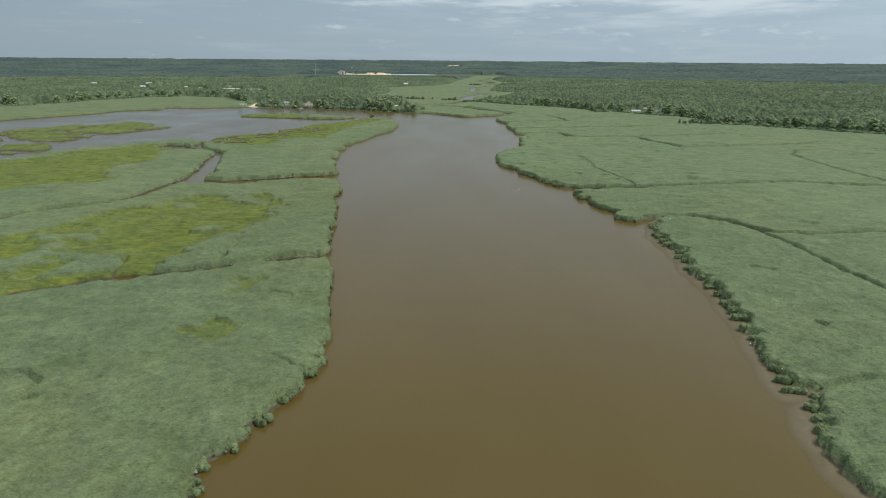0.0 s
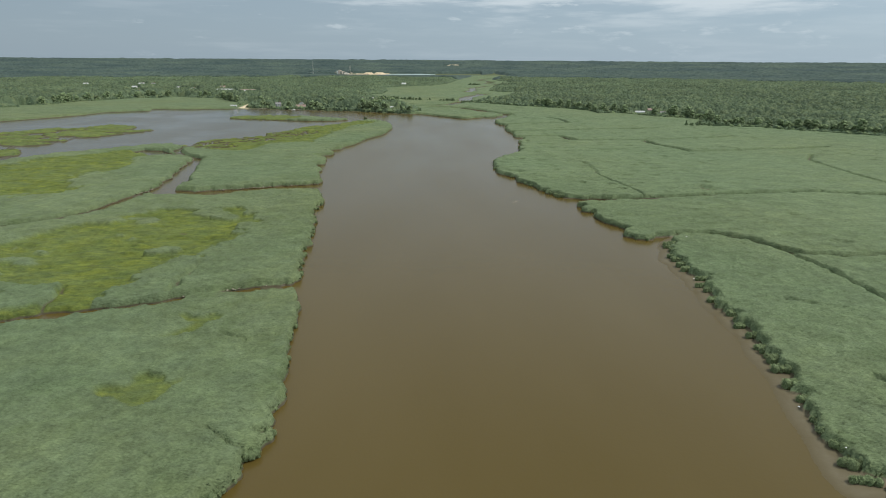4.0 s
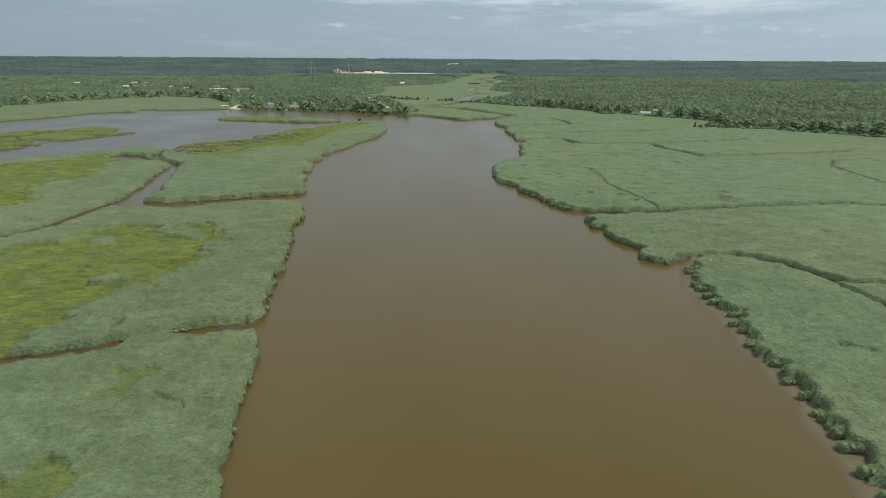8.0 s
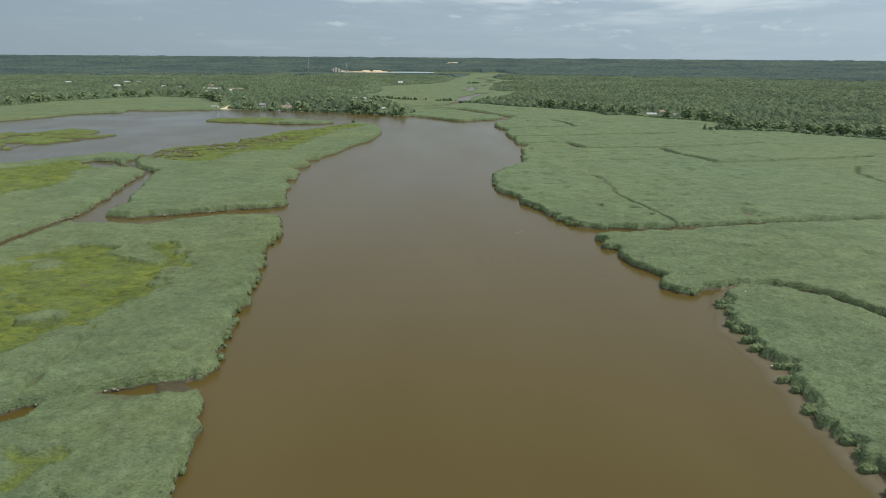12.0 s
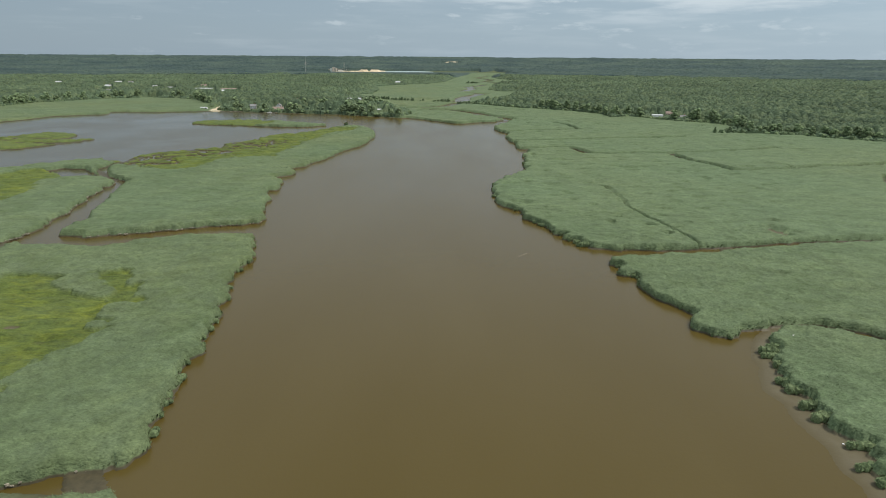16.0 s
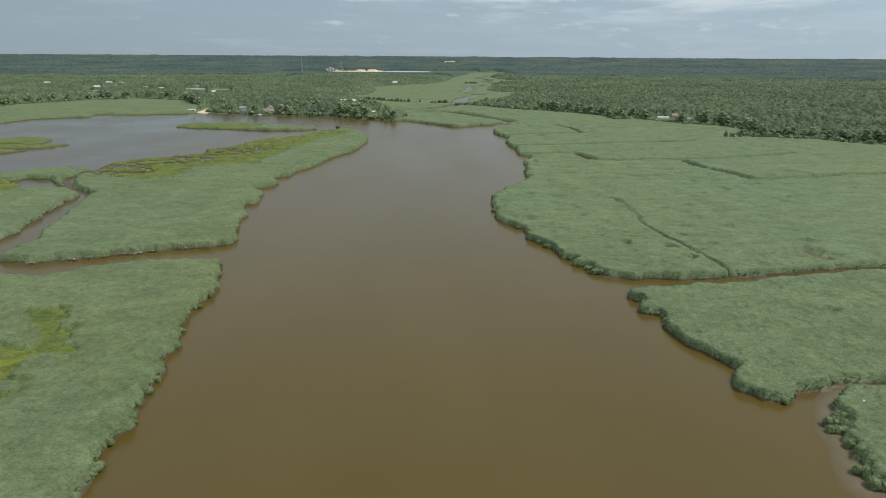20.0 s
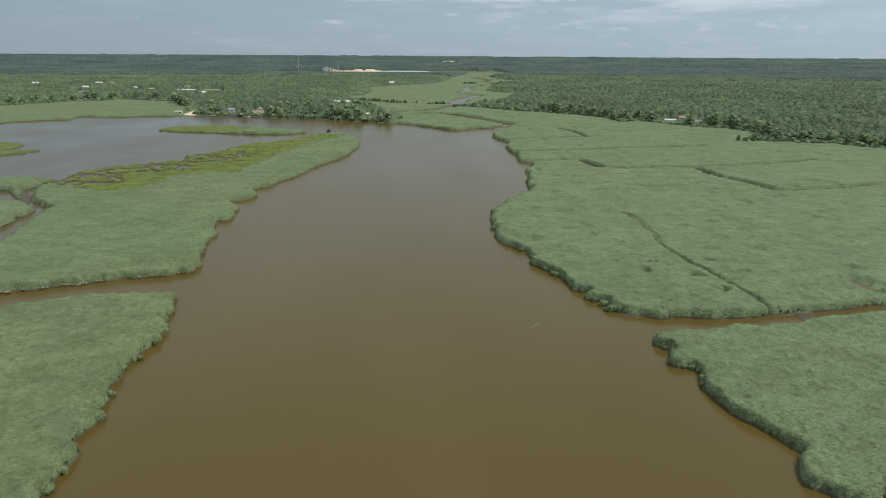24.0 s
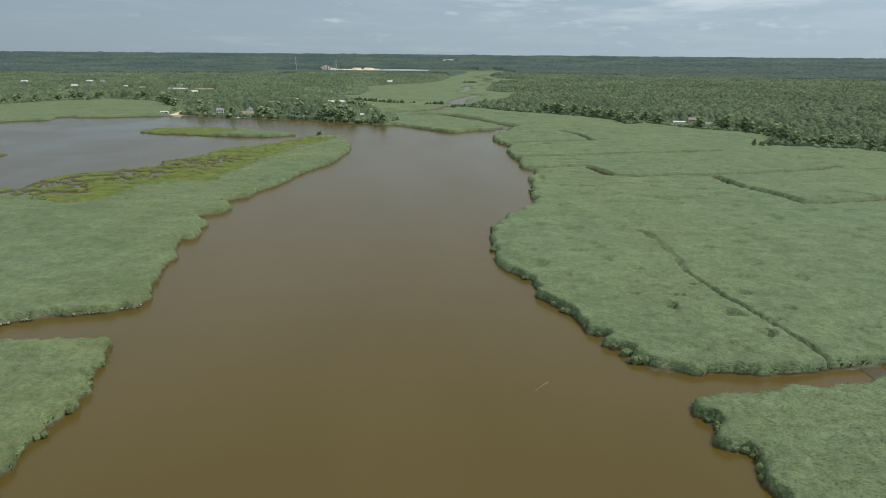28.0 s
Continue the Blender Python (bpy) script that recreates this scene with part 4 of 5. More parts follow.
def thing(name, m, label, category, group=""):
    ob = new(name)
    ob.empty_display_size = 0.5
    ob.matrix_basis = m
    return tagged(ob, label, category, group)


def box(w, d, h, x=0.0, y=0.0, z=0.0, bevel=0.0, bm=None):
    """A box w by d by h, its base centred at x, y, z."""
    bm = bm or bmesh.new()
    vs = bmesh.ops.create_cube(bm, size=1.0, matrix=Matrix.Translation((x, y, z + h / 2)) @ Matrix.Diagonal((w, d, h, 1)))["verts"]
    if bevel:
        bmesh.ops.bevel(bm, geom=list({e for v in vs for e in v.link_edges}), offset=bevel, segments=1, affect="EDGES")
    return bm


def tube(r0, r1, a, b, sides=7, bm=None):
    """A tapered round from a to b."""
    bm = bm or bmesh.new()
    a, b = Vector(a), Vector(b)
    m = Matrix.Translation((a + b) / 2) @ (b - a).to_track_quat("Z", "Y").to_matrix().to_4x4()
    bmesh.ops.create_cone(bm, cap_ends=True, segments=sides, radius1=r0, radius2=r1, depth=(b - a).length, matrix=m)
    return bm


def gable(w, d, z, rise, over=0.4, thick=0.25):
    """A ridged roof along x over w by d, with thickness and eaves."""
    bm = bmesh.new()
    W, D = w / 2 + over, d / 2 + over
    drop = rise * over / (d / 2)
    rows = []
    for x in (-W, W):
        rows.append([bm.verts.new(c) for c in ((x, -D, z - drop), (x, 0, z + rise), (x, D, z - drop), (x, D, z - drop + thick), (x, 0, z + rise + thick), (x, -D, z - drop + thick))])
    n = 6
    for i in range(n):
        bm.faces.new((rows[0][i], rows[0][(i + 1) % n], rows[1][(i + 1) % n], rows[1][i]))
    bm.faces.new(rows[0][::-1])
    bm.faces.new(rows[1])
    bmesh.ops.recalc_face_normals(bm, faces=bm.faces[:])
    return bm


def walls(w, d, h, rise):
    """House walls with their two gables, as one closed body."""
    bm = bmesh.new()
    ends = []
    for x in (-w / 2, w / 2):
        ends.append([bm.verts.new(c) for c in ((x, -d / 2, 0), (x, d / 2, 0), (x, d / 2, h), (x, 0, h + rise - 0.05), (x, -d / 2, h))])
    for i in range(5):
        bm.faces.new((ends[0][i], ends[0][(i + 1) % 5], ends[1][(i + 1) % 5], ends[1][i]))
    bm.faces.new(ends[0][::-1])
    bm.faces.new(ends[1])
    bmesh.ops.recalc_face_normals(bm, faces=bm.faces[:])
    return bm


# ---- trees that stand out along the edges ----
BARK = material("grey_brown_bark", (0.10, 0.08, 0.06), (0.15, 0.12, 0.09), 0.8, 0.9, 0.3, 0.15, obj=0.2)
LEAF = material("broad_leaves", (0.132, 0.182, 0.088), (0.176, 0.222, 0.110), 9, 0.75, 0.35, 1.2, island=0.25, obj=0.22, spec=0.2)
CEDAR = material("cedar_needles", (0.076, 0.110, 0.056), (0.102, 0.138, 0.068), 4, 0.8, 0.35, 0.8, island=0.25, obj=0.2, spec=0.15)


def leaf_cards(rng, centres, radii, count, size):
    """Small ragged leaf sprays over a set of lumps: corners and triangles."""
    k = rng.integers(0, len(centres), count)
    d = rng.normal(size=(count, 3))
    d[:, 2] = np.abs(d[:, 2]) * 0.9 - 0.35
    d /= np.linalg.norm(d, axis=1)[:, None]
    c = centres[k] + d * (radii[k] * rng.uniform(0.85, 1.18, count))[:, None]
    u = np.cross(d, rng.normal(size=(count, 3)))
    u /= np.linalg.norm(u, axis=1)[:, None]
    v = np.cross(d, u) + d * rng.uniform(-0.6, 0.6, count)[:, None]
    s = (size * rng.uniform(0.5, 1.2, count))[:, None]
    tri = np.stack([c - u * s * 0.6, c + u * s * 0.6, c + v * s], 1)
    return tri.reshape(-1, 3), np.arange(count * 3).reshape(-1, 3)


def broadleaf(seed, height, spread, m, label, leaf=None):
    rng = np.random.default_rng(seed)
    root = thing("broadleaf_tree", m, label, "tree", "trees at the edge of the woods")
    bm = tube(0.035 * height * 0.7, 0.015 * height, (0, 0, -0.4), (rng.uniform(-0.3, 0.3), rng.uniform(-0.3, 0.3), height * 0.6), 7)
    for i in range(5):
        a, z = i * 1.26 + rng.uniform(-0.4, 0.4), height * rng.uniform(0.28, 0.5)
        tube(0.012 * height, 0.004 * height, (0, 0, z), (math.cos(a) * spread * 0.6, math.sin(a) * spread * 0.6, z + height * rng.uniform(0.14, 0.3)), 5, bm)
    part("trunk", bm, BARK, root)
    n = 11
    ang = np.arange(n) * 2.4 + rng.uniform(0, 6)
    lvl = np.linspace(0.30, 0.93, n) + rng.uniform(-0.05, 0.05, n)
    out = spread * np.sqrt(np.clip(1 - ((lvl - 0.52) / 0.5) ** 2, 0.04, 1)) * rng.uniform(0.35, 0.72, n)
    c = np.stack([np.cos(ang) * out, np.sin(ang) * out, lvl * height], 1)
    r = spread * rng.uniform(0.36, 0.56, n)
    verts, faces, base = [], [], 0
    for j in range(n):
        pts, tri = LUMPS[(seed + j) % len(LUMPS)]
        verts.append(pts * np.array([r[j], r[j], r[j] * 0.85]) * 0.88 + c[j])
        faces.append(tri + base)
        base += len(pts)
    xyz, tri = leaf_cards(rng, c, r, 420, 0.75)
    array_part("crown", np.concatenate(verts + [xyz]), np.concatenate(faces + [tri + base]), leaf or LEAF, root)
    return root


def cedar(seed, height, m, label):
    rng = np.random.default_rng(seed)
    root = thing("cedar_tree", m, label, "tree", "cedars on the marsh edge")
    part("trunk", tube(0.16, 0.05, (0, 0, -0.3), (0, 0, height * 0.8), 6), BARK, root)
    n = 9
    lvl = np.linspace(0.14, 0.92, n)
    r = height * 0.24 * (1.08 - lvl) + 0.25
    c = np.stack([rng.uniform(-0.25, 0.25, n), rng.uniform(-0.25, 0.25, n), lvl * height], 1)
    verts, faces, base = [], [], 0
    for j in range(n):
        pts, tri = LUMPS[(seed + j) % len(LUMPS)]
        verts.append(pts * np.array([r[j], r[j], r[j] * 0.9]) + c[j])
        faces.append(tri + base)
        base += len(pts)
    xyz, tri = leaf_cards(rng, c, r * 1.05, 140, 0.55)
    array_part("crown", np.concatenate(verts + [xyz]), np.concatenate(faces + [tri + base]), CEDAR, root)
    return root


LUMPS = [lumpy(1, s + 50, 0.95, 0.36) for s in range(8)]


def edge_points(line, gap, seed, jitter=3.0):
    """Places along a line of the plan, about gap apart."""
    rnd = random.Random(seed)
    out = []
    for (ax, ay), (bx, by) in zip(line, line[1:]):
        n = max(1, int(math.hypot(bx - ax, by - ay) / gap))
        for i in range(n):
            k = (i + rnd.uniform(0.1, 0.9)) / n
            out.append((ax + (bx - ax) * k + rnd.uniform(-jitter, jitter), ay + (by - ay) * k + rnd.uniform(-jitter, jitter)))
    return out


EAST_EDGE = [(516, 506), (452, 556), (428, 580), (376, 619), (356, 640), (324, 653), (306, 662), (326, 722), (314, 760), (290, 769), (268, 794), (240, 826), (216, 824), (216, 856), (172, 920), (140, 944)]
VILLAGE_EDGE = [(-296, 896), (-250, 882), (-198, 868), (-136, 853), (-94, 833), (-54, 815)]
VILLAGE_BACK = [(-300, 925), (-230, 915), (-150, 890), (-70, 855), (-84, 920), (-124, 985)]
NORTH_EDGE = [(-700, 824), (-640, 874), (-627, 920), (-633, 990), (-595, 1048), (-556, 1106), (-515, 1122), (-472, 1126), (-418, 1096), (-384, 1032), (-356, 990)]


def stand_of_trees():
    rnd = random.Random(4)
    kinds = [broadleaf(3 + i, h, s, pose(0, 0, 0), "round-crowned green broadleaf tree at the edge of the woods")
             for i, (h, s) in enumerate(((9, 4.2), (11, 4.6), (13, 5.2), (8, 3.6), (12, 4.2), (15, 5.6)))]
    used = set()
    for line, gap, seed in ((EAST_EDGE, 6.5, 1), (VILLAGE_EDGE, 7.5, 2), (VILLAGE_BACK, 9, 3), (NORTH_EDGE, 11, 4)):
        for x, y in edge_points(line, gap, seed):
            if growth(np.array([x]), np.array([y]))[0] < 12:
                continue
            i = rnd.randrange(len(kinds))
            k = rnd.uniform(0.8, 1.15)
            m = Matrix.LocRotScale((x, y, 1.0), Euler((0, 0, rnd.uniform(0, 6.28))), None)
            if i not in used:
                used.add(i)
                kinds[i].matrix_basis = m
            else:
                copy_thing(kinds[i], m).scale = (k, k, k * rnd.uniform(0.9, 1.1))
    for i, ob in enumerate(kinds):
        if i not in used:
            ob.matrix_basis = pose(-280 + 9 * i, 930, 1)
    # cedars that run out along the levee and at the point of the woods
    first = None
    spots = [(274 + 2.2 * i + rnd.uniform(-1, 1), 651 + rnd.uniform(-4, 5)) for i in range(18)]
    spots += [(-46 + 3.6 * i + rnd.uniform(-1, 1), 840 + rnd.uniform(-8, 26)) for i in range(-3, 2)]
    for line, gap, seed in (([(-140, 1146), (-98, 1117), (-74, 1096), (-51, 1086)], 1.8, 8), ([(-16, 1067), (14, 1069)], 1.6, 9), ([(-40, 1086), (-34, 1086)], 3, 10),
                            ([(22, 1040), (70, 1004), (98, 962), (133, 939)], 2.6, 11), ([(64, 1788), (96, 1794)], 1.1, 12)):
        spots += edge_points(line, gap, seed, 3.0)
    for x, y in spots:
        m = pose(x, y, 0.8, 0, 0, rnd.uniform(0, 360))
        if first is None:
            first = cedar(5, 7.5, m, "dark green cedar at the edge of the marsh")
        else:
            s = rnd.uniform(0.6, 1.1)
            copy_thing(first, m).scale = (s * 1.25, s * 1.25, s * rnd.uniform(0.6, 1.0))


stand_of_trees()
broadleaf(77, 3.4, 2.0, pose(-105, 699, 1.2), "lone dark shrub on the tip of the marsh", CEDAR)


# ---- houses and works ----
PAINT = [material("white_siding", (0.78, 0.78, 0.76), (0.70, 0.70, 0.69), 6, 0.6, 0.06, 0.8),
         material("cream_siding", (0.62, 0.55, 0.45), (0.55, 0.48, 0.40), 6, 0.65, 0.06, 0.8),
         material("grey_siding", (0.42, 0.44, 0.46), (0.36, 0.38, 0.40), 6, 0.65, 0.06, 0.8)]
ROOF = [material("grey_shingles", (0.20, 0.20, 0.20), (0.26, 0.25, 0.24), 5, 0.9, 0.2, 0.5),
        material("brown_shingles", (0.24, 0.18, 0.15), (0.30, 0.23, 0.19), 5, 0.9, 0.2, 0.5),
        material("white_metal_roof", (0.58, 0.58, 0.58), (0.50, 0.50, 0.50), 5, 0.45, 0.05, 0.5)]
TRIM = material("white_trim", (0.75, 0.75, 0.73), (0.70, 0.70, 0.68), 2, 0.6)
PANE = material("dark_window_glass", (0.03, 0.035, 0.04), (0.05, 0.055, 0.06), 2, 0.08, spec=0.5)
DOOR = material("painted_door", (0.20, 0.10, 0.07), (0.24, 0.13, 0.09), 2, 0.6)
BRICK = material("red_brick_chimney", (0.30, 0.15, 0.10), (0.36, 0.19, 0.13), 1, 0.9, 0.2, 0.2)
WOOD = material("weathered_planks", (0.26, 0.22, 0.17), (0.33, 0.29, 0.23), 1.5, 0.9, 0.25, 0.3, obj=0.15)
SAND = material("pale_sand", (0.56, 0.44, 0.29), (0.66, 0.55, 0.39), 14, 0.95, 0.12, 2.0)
METAL = material("painted_plant_metal", (0.66, 0.54, 0.47), (0.74, 0.66, 0.60), 12, 0.6, 0.1, 2.0)
POND = material("turquoise_quarry_pond", (0.28, 0.36, 0.33), (0.33, 0.41, 0.37), 60, 0.3, spec=0.5)
HULL = material("white_boat_hull", (0.80, 0.80, 0.78), (0.74, 0.74, 0.73), 1.5, 0.35)


def window(x, y, z, root, w=1.1, h=1.4):
    win = part("window", box(w + 0.3, 0.14, h + 0.3, x, y, z - 0.15), TRIM, root)
    part("pane", box(w, 0.06, h, x, y - 0.09, z), PANE, win)


def house(m, w, d, storeys, paint, roof, label, porch=False, chimney=True, group="houses on the river"):
    h, rise = 2.9 * storeys, d * 0.32
    root = thing("house", m, label, "house", group)
    part("wall", walls(w, d, h, rise), paint, root)
    part("roof", gable(w, d, h, rise), roof, root)
    n = max(2, int(w / 2.6))
    for s in range(storeys):
        for i in range(n):
            if s == 0 and i == n // 2:
                continue
            window(-w / 2 + (i + 0.5) * w / n, -d / 2 - 0.05, 0.9 + 2.9 * s, root)
    part("door", box(1.0, 0.12, 2.05, -w / 2 + (n // 2 + 0.5) * w / n, -d / 2 - 0.05, 0.1), DOOR, root)
    if chimney:
        part("chimney", box(0.7, 0.7, 1.8 + rise * 0.4, w * 0.28, d * 0.12, h + rise * 0.45, 0.04), BRICK, root)
    if porch:
        deck = part("porch", box(w * 0.9, 2.4, 0.3, 0, -d / 2 - 1.3, 0.2), WOOD, root)
        part("porch_roof", box(w * 0.92, 2.6, 0.16, 0, -d / 2 - 1.35, 2.75), roof, root)
        for i in range(4):
            part("post", box(0.16, 0.16, 2.3, -w * 0.42 + i * w * 0.28, -d / 2 - 2.3, 0.5), TRIM, deck)
    return root


def shed(m, w, d, h, paint, roof, label, group="low buildings in the woods"):
    root = thing("long_building", m, label, "building", group)
    part("wall", walls(w, d, h, d * 0.12), paint, root)
    part("roof", gable(w, d, h, d * 0.12, 0.3, 0.2), roof, root)
    n = max(2, int(w / 5))
    for i in range(n):
        window(-w / 2 + (i + 0.5) * w / n, -d / 2 - 0.05, 1.1, root, 2.2, 1.3)
    part("door", box(1.8, 0.12, 2.2, w * 0.5 - 1.6, -d / 2 - 0.05, 0.1), DOOR, root)
    return root


def village():
    for kind, x, y, turn, w, d, storeys, paint, roof, label in BUILT:
        if kind == "shed":
            shed(pose(x, y, 1.2, 0, 0, turn), w, d, storeys, PAINT[paint], ROOF[roof], label)
        else:
            house(pose(x, y, 1.2, 0, 0, turn), w, d, storeys, PAINT[paint], ROOF[roof], label, porch=y < 900, chimney=w > 5)


village()


def dock(m, length, label):
    root = thing("dock", m, label, "dock", "docks on the shore")
    n = int(length / 0.5)
    for i in range(n):
        part("plank", box(0.44, 2.2, 0.07, -length / 2 + (i + 0.5) * 0.5, 0, 0.95), WOOD, root)
    for i in range(int(length / 3) + 1):
        for y in (-1.0, 1.0):
            part("pile", tube(0.14, 0.12, (-length / 2 + i * 3, y, -1.2), (-length / 2 + i * 3, y, 1.5), 6), WOOD, root)
    return root


def boat(m, length, label):
    root = thing("motor_boat", m, label, "boat", "boats at the shore")
    bm = bmesh.new()
    rows = []
    for k in np.linspace(0, 1, 7):
        half = 0.16 * length * (1 - max(0, (k - 0.45) / 0.55) ** 2.2) + 0.02
        x = (k - 0.5) * length
        rows.append([bm.verts.new(c) for c in ((x, -half, 0.75), (x, -half * 0.6, 0.05), (x, 0, -0.15), (x, half * 0.6, 0.05), (x, half, 0.75))])
    for a, b in zip(rows, rows[1:]):
        for i in range(4):
            bm.faces.new((a[i], b[i], b[i + 1], a[i + 1]))
        bm.faces.new((a[4], b[4], b[0], a[0]))
    bm.faces.new(rows[0])
    bmesh.ops.recalc_face_normals(bm, faces=bm.faces[:])
    part("hull", bm, HULL, root)
    part("cabin", box(length * 0.3, length * 0.2, 0.9, length * 0.05, 0, 0.75, 0.08), HULL, root)
    part("windscreen", box(0.08, length * 0.18, 0.5, length * 0.21, 0, 1.0), PANE, root)
    part("outboard", box(0.4, 0.4, 1.1, -length * 0.54, 0, 0.1, 0.05), METAL, root)
    return root


def shore_things():
    dock(pose(-228, 866, 0, 0, 0, 3), 12, "weathered plank dock in front of the riverside house")
    dock(pose(-282, 878, 0, 0, 0, 20), 14, "grey plank bulkhead dock by the white house")
    dock(pose(-334, 893, 0, 0, 0, 10), 22, "low pale dock by the boat ramp")
    boat(pose(-232, 864, 0.1, 0, 0, 8), 6.0, "white motor boat moored by the dock")
    boat(pose(-78, 1071, 0.5, 0, 0, 20), 6.5, "white boat laid up on the marsh")
    shed(pose(-334, 903, 1.0, 0, 0, 10), 9, 5, 2.6, PAINT[0], ROOF[2], "white boat shed by the sandy ramp", "boat sheds")
    # sandy ramp that climbs from the water into the trees
    bm = bmesh.new()
    grid = []
    for j in range(12):
        k = j / 11
        w = 9 - 4.5 * k
        cx = -314 - 16 * k + 3 * math.sin(k * 4)
        grid.append([bm.verts.new((cx + s * w, 880 + 85 * k, 0.15 + 1.25 * min(1, k * 6) + (0.04 if abs(s) < 0.9 else -0.2))) for s in (-1, -0.5, 0, 0.5, 1)])
    for a, b in zip(grid, grid[1:]):
        for i in range(4):
            bm.faces.new((a[i], a[i + 1], b[i + 1], b[i]))
    ramp = part("sand_ramp", bm, SAND, None)
    tagged(ramp, "bare tan sand ramp running up from the water", "path", kind="structure")


shore_things()


def sand_pile(m, r, h, seed):
    root = thing("sand_pile", m, "steep heap of pale washed sand at the quarry", "sand pile", "sand piles at the quarry")
    bm = bmesh.new()
    bmesh.ops.create_cone(bm, cap_ends=True, segments=22, radius1=r, radius2=r * 0.5, depth=h, matrix=Matrix.Translation((0, 0, h / 2)))
    bmesh.ops.subdivide_edges(bm, edges=bm.edges[:], cuts=2, use_grid_fill=True)
    for v in bm.verts:
        q = noise.noise(Vector((v.co.x / r * 2.3 + seed, v.co.y / r * 2.3, v.co.z / h)))
        v.co = v.co * (1 + 0.22 * q)
        v.co.x *= 1.5
    part("heap", bm, SAND, root)
    return root


def quarry():
    g = far_ground(np.array([-400.0]), np.array([2900.0]))[0][0]
    for i, (x, y, r, h) in enumerate(((-404, 2930, 20, 6), (-366, 2950, 22, 11), (-318, 2990, 32, 10), (-285, 3000, 17, 6), (45, 4150, 36, 9))):
        sand_pile(pose(x, y, far_ground(np.array([float(x)]), np.array([float(y)]))[0][0] - 0.5, 0, 0, i * 40), r, h, i * 1.7)
    # washing plant
    root = thing("washing_plant", pose(-505, 2960, g) @ Matrix.Diagonal((0.62, 0.62, 0.62, 1)), "reddish and white quarry plant with towers and conveyors", "plant")
    part("tower", box(14, 12, 34, 0, 0, 0, 0.3), METAL, root)
    part("tower", box(10, 10, 24, 22, 4, 0, 0.3), METAL, root)
    part("hall", box(34, 18, 12, 52, 6, 0, 0.3), PAINT[0], root)
    part("silo", tube(6, 6, (-18, 0, 0), (-18, 0, 26), 14), PAINT[0], root)
    part("silo", tube(5, 5, (-31, 3, 0), (-31, 3, 20), 14), PAINT[1], root)
    for a, b in (((6, 0, 30), (60, -6, 12)), ((60, -6, 3), (100, -10, 18))):
        part("conveyor", tube(1.3, 1.3, a, b, 6), METAL, root)
    for x, h in ((95, 8), (112, 6), (132, 9)):
        part("shed", box(13, 10, h, x, 2, 0, 0.2), PAINT[1], root)
    for x, y, h in ((-585, 2750, 62), (-430, 2800, 48)):
        mast = thing("radio_mast", pose(x, y, g), "thin grey lattice mast above the woods", "mast", "masts above the woods")
        part("pole", tube(0.55, 0.25, (0, 0, 0), (0, 0, h), 5), METAL, mast)
        for k in range(3):
            part("guy_wire", tube(0.08, 0.08, (0, 0, h * 0.8), (25 * math.cos(k * 2.1), 25 * math.sin(k * 2.1), 0), 3), METAL, mast)
    # pond and bare sand round it
    bm = bmesh.new()
    bmesh.ops.create_circle(bm, cap_ends=True, segments=40, radius=1.0)
    for v in bm.verts:
        k = 1 + 0.12 * noise.noise(v.co * 3)
        v.co = Vector((v.co.x * 118 * k - 170, v.co.y * 150 * k + 2960, g + 2.0))
    tagged(part("quarry_pond", bm, POND, None), "turquoise flooded sand quarry", "pond", kind="structure")
    bm = bmesh.new()
    bmesh.ops.create_circle(bm, cap_ends=True, segments=40, radius=1.0)
    for v in bm.verts:
        k = 1 + 0.14 * noise.noise(v.co * 2.5 + Vector((4, 0, 0)))
        v.co = Vector((v.co.x * 120 * k - 380, v.co.y * 130 * k + 2930, g + 1.6))
    tagged(part("quarry_floor", bm, SAND, None), "bare pale sand floor of the quarry", "ground", kind="structure")


quarry()


# ---- reeds ----
def reed_blades():
    """Leaning reed and grass blades over the marsh that the flight passes nearest, thinning out with distance."""
    rng = np.random.default_rng(12)
    x0, x1, y0, y1 = -200, 215, -48, 400
    n = 2300000
    x, y = rng.uniform(x0, x1, n), rng.uniform(y0, y1, n)
    thin = np.hypot(np.maximum(np.abs(x) - 50, 0), np.maximum(y - 190, 0))
    ok = rng.uniform(0, 1, n) < np.clip(1.0 - thin / 150.0, 0.0, 0.8)
    x, y = x[ok], y[ok]
    ok = shore(x, y) > -1.5
    x, y = x[ok], y[ok]
    z, short, mud, d = marsh_at(x, y)
    ok = (z > 0.8) & (mud < 0.4)
    x, y, z, short = x[ok], y[ok], z[ok], short[ok]
    n = len(x)
    size = np.where(short > 0.5, rng.uniform(0.20, 0.45, n), rng.uniform(0.25, 0.62, n))
    wide = rng.uniform(0.035, 0.10, n)
    a = 2.4 + rng.normal(size=n) * 0.9
    rise = rng.uniform(0.15, 0.75, n)
    way = np.stack([np.cos(a), np.sin(a)], 1)
    foot = np.stack([x, y, z - 0.04], 1)
    side = np.stack([-way[:, 1], way[:, 0], np.zeros(n)], 1) * wide[:, None]
    tip = foot + np.stack([way[:, 0], way[:, 1], rise], 1) * size[:, None]
    xyz = np.stack([foot + side, tip, foot - side], 1).reshape(-1, 3)
    ob = raw_mesh("reed_blades", xyz, np.arange(3 * n).reshape(-1, 3), MARSH,
                  {"short": np.repeat(short, 3), "mud": np.zeros(3 * n)})
    tagged(ob, "fine leaning blades of reed and cordgrass", "reeds", kind="stuff")


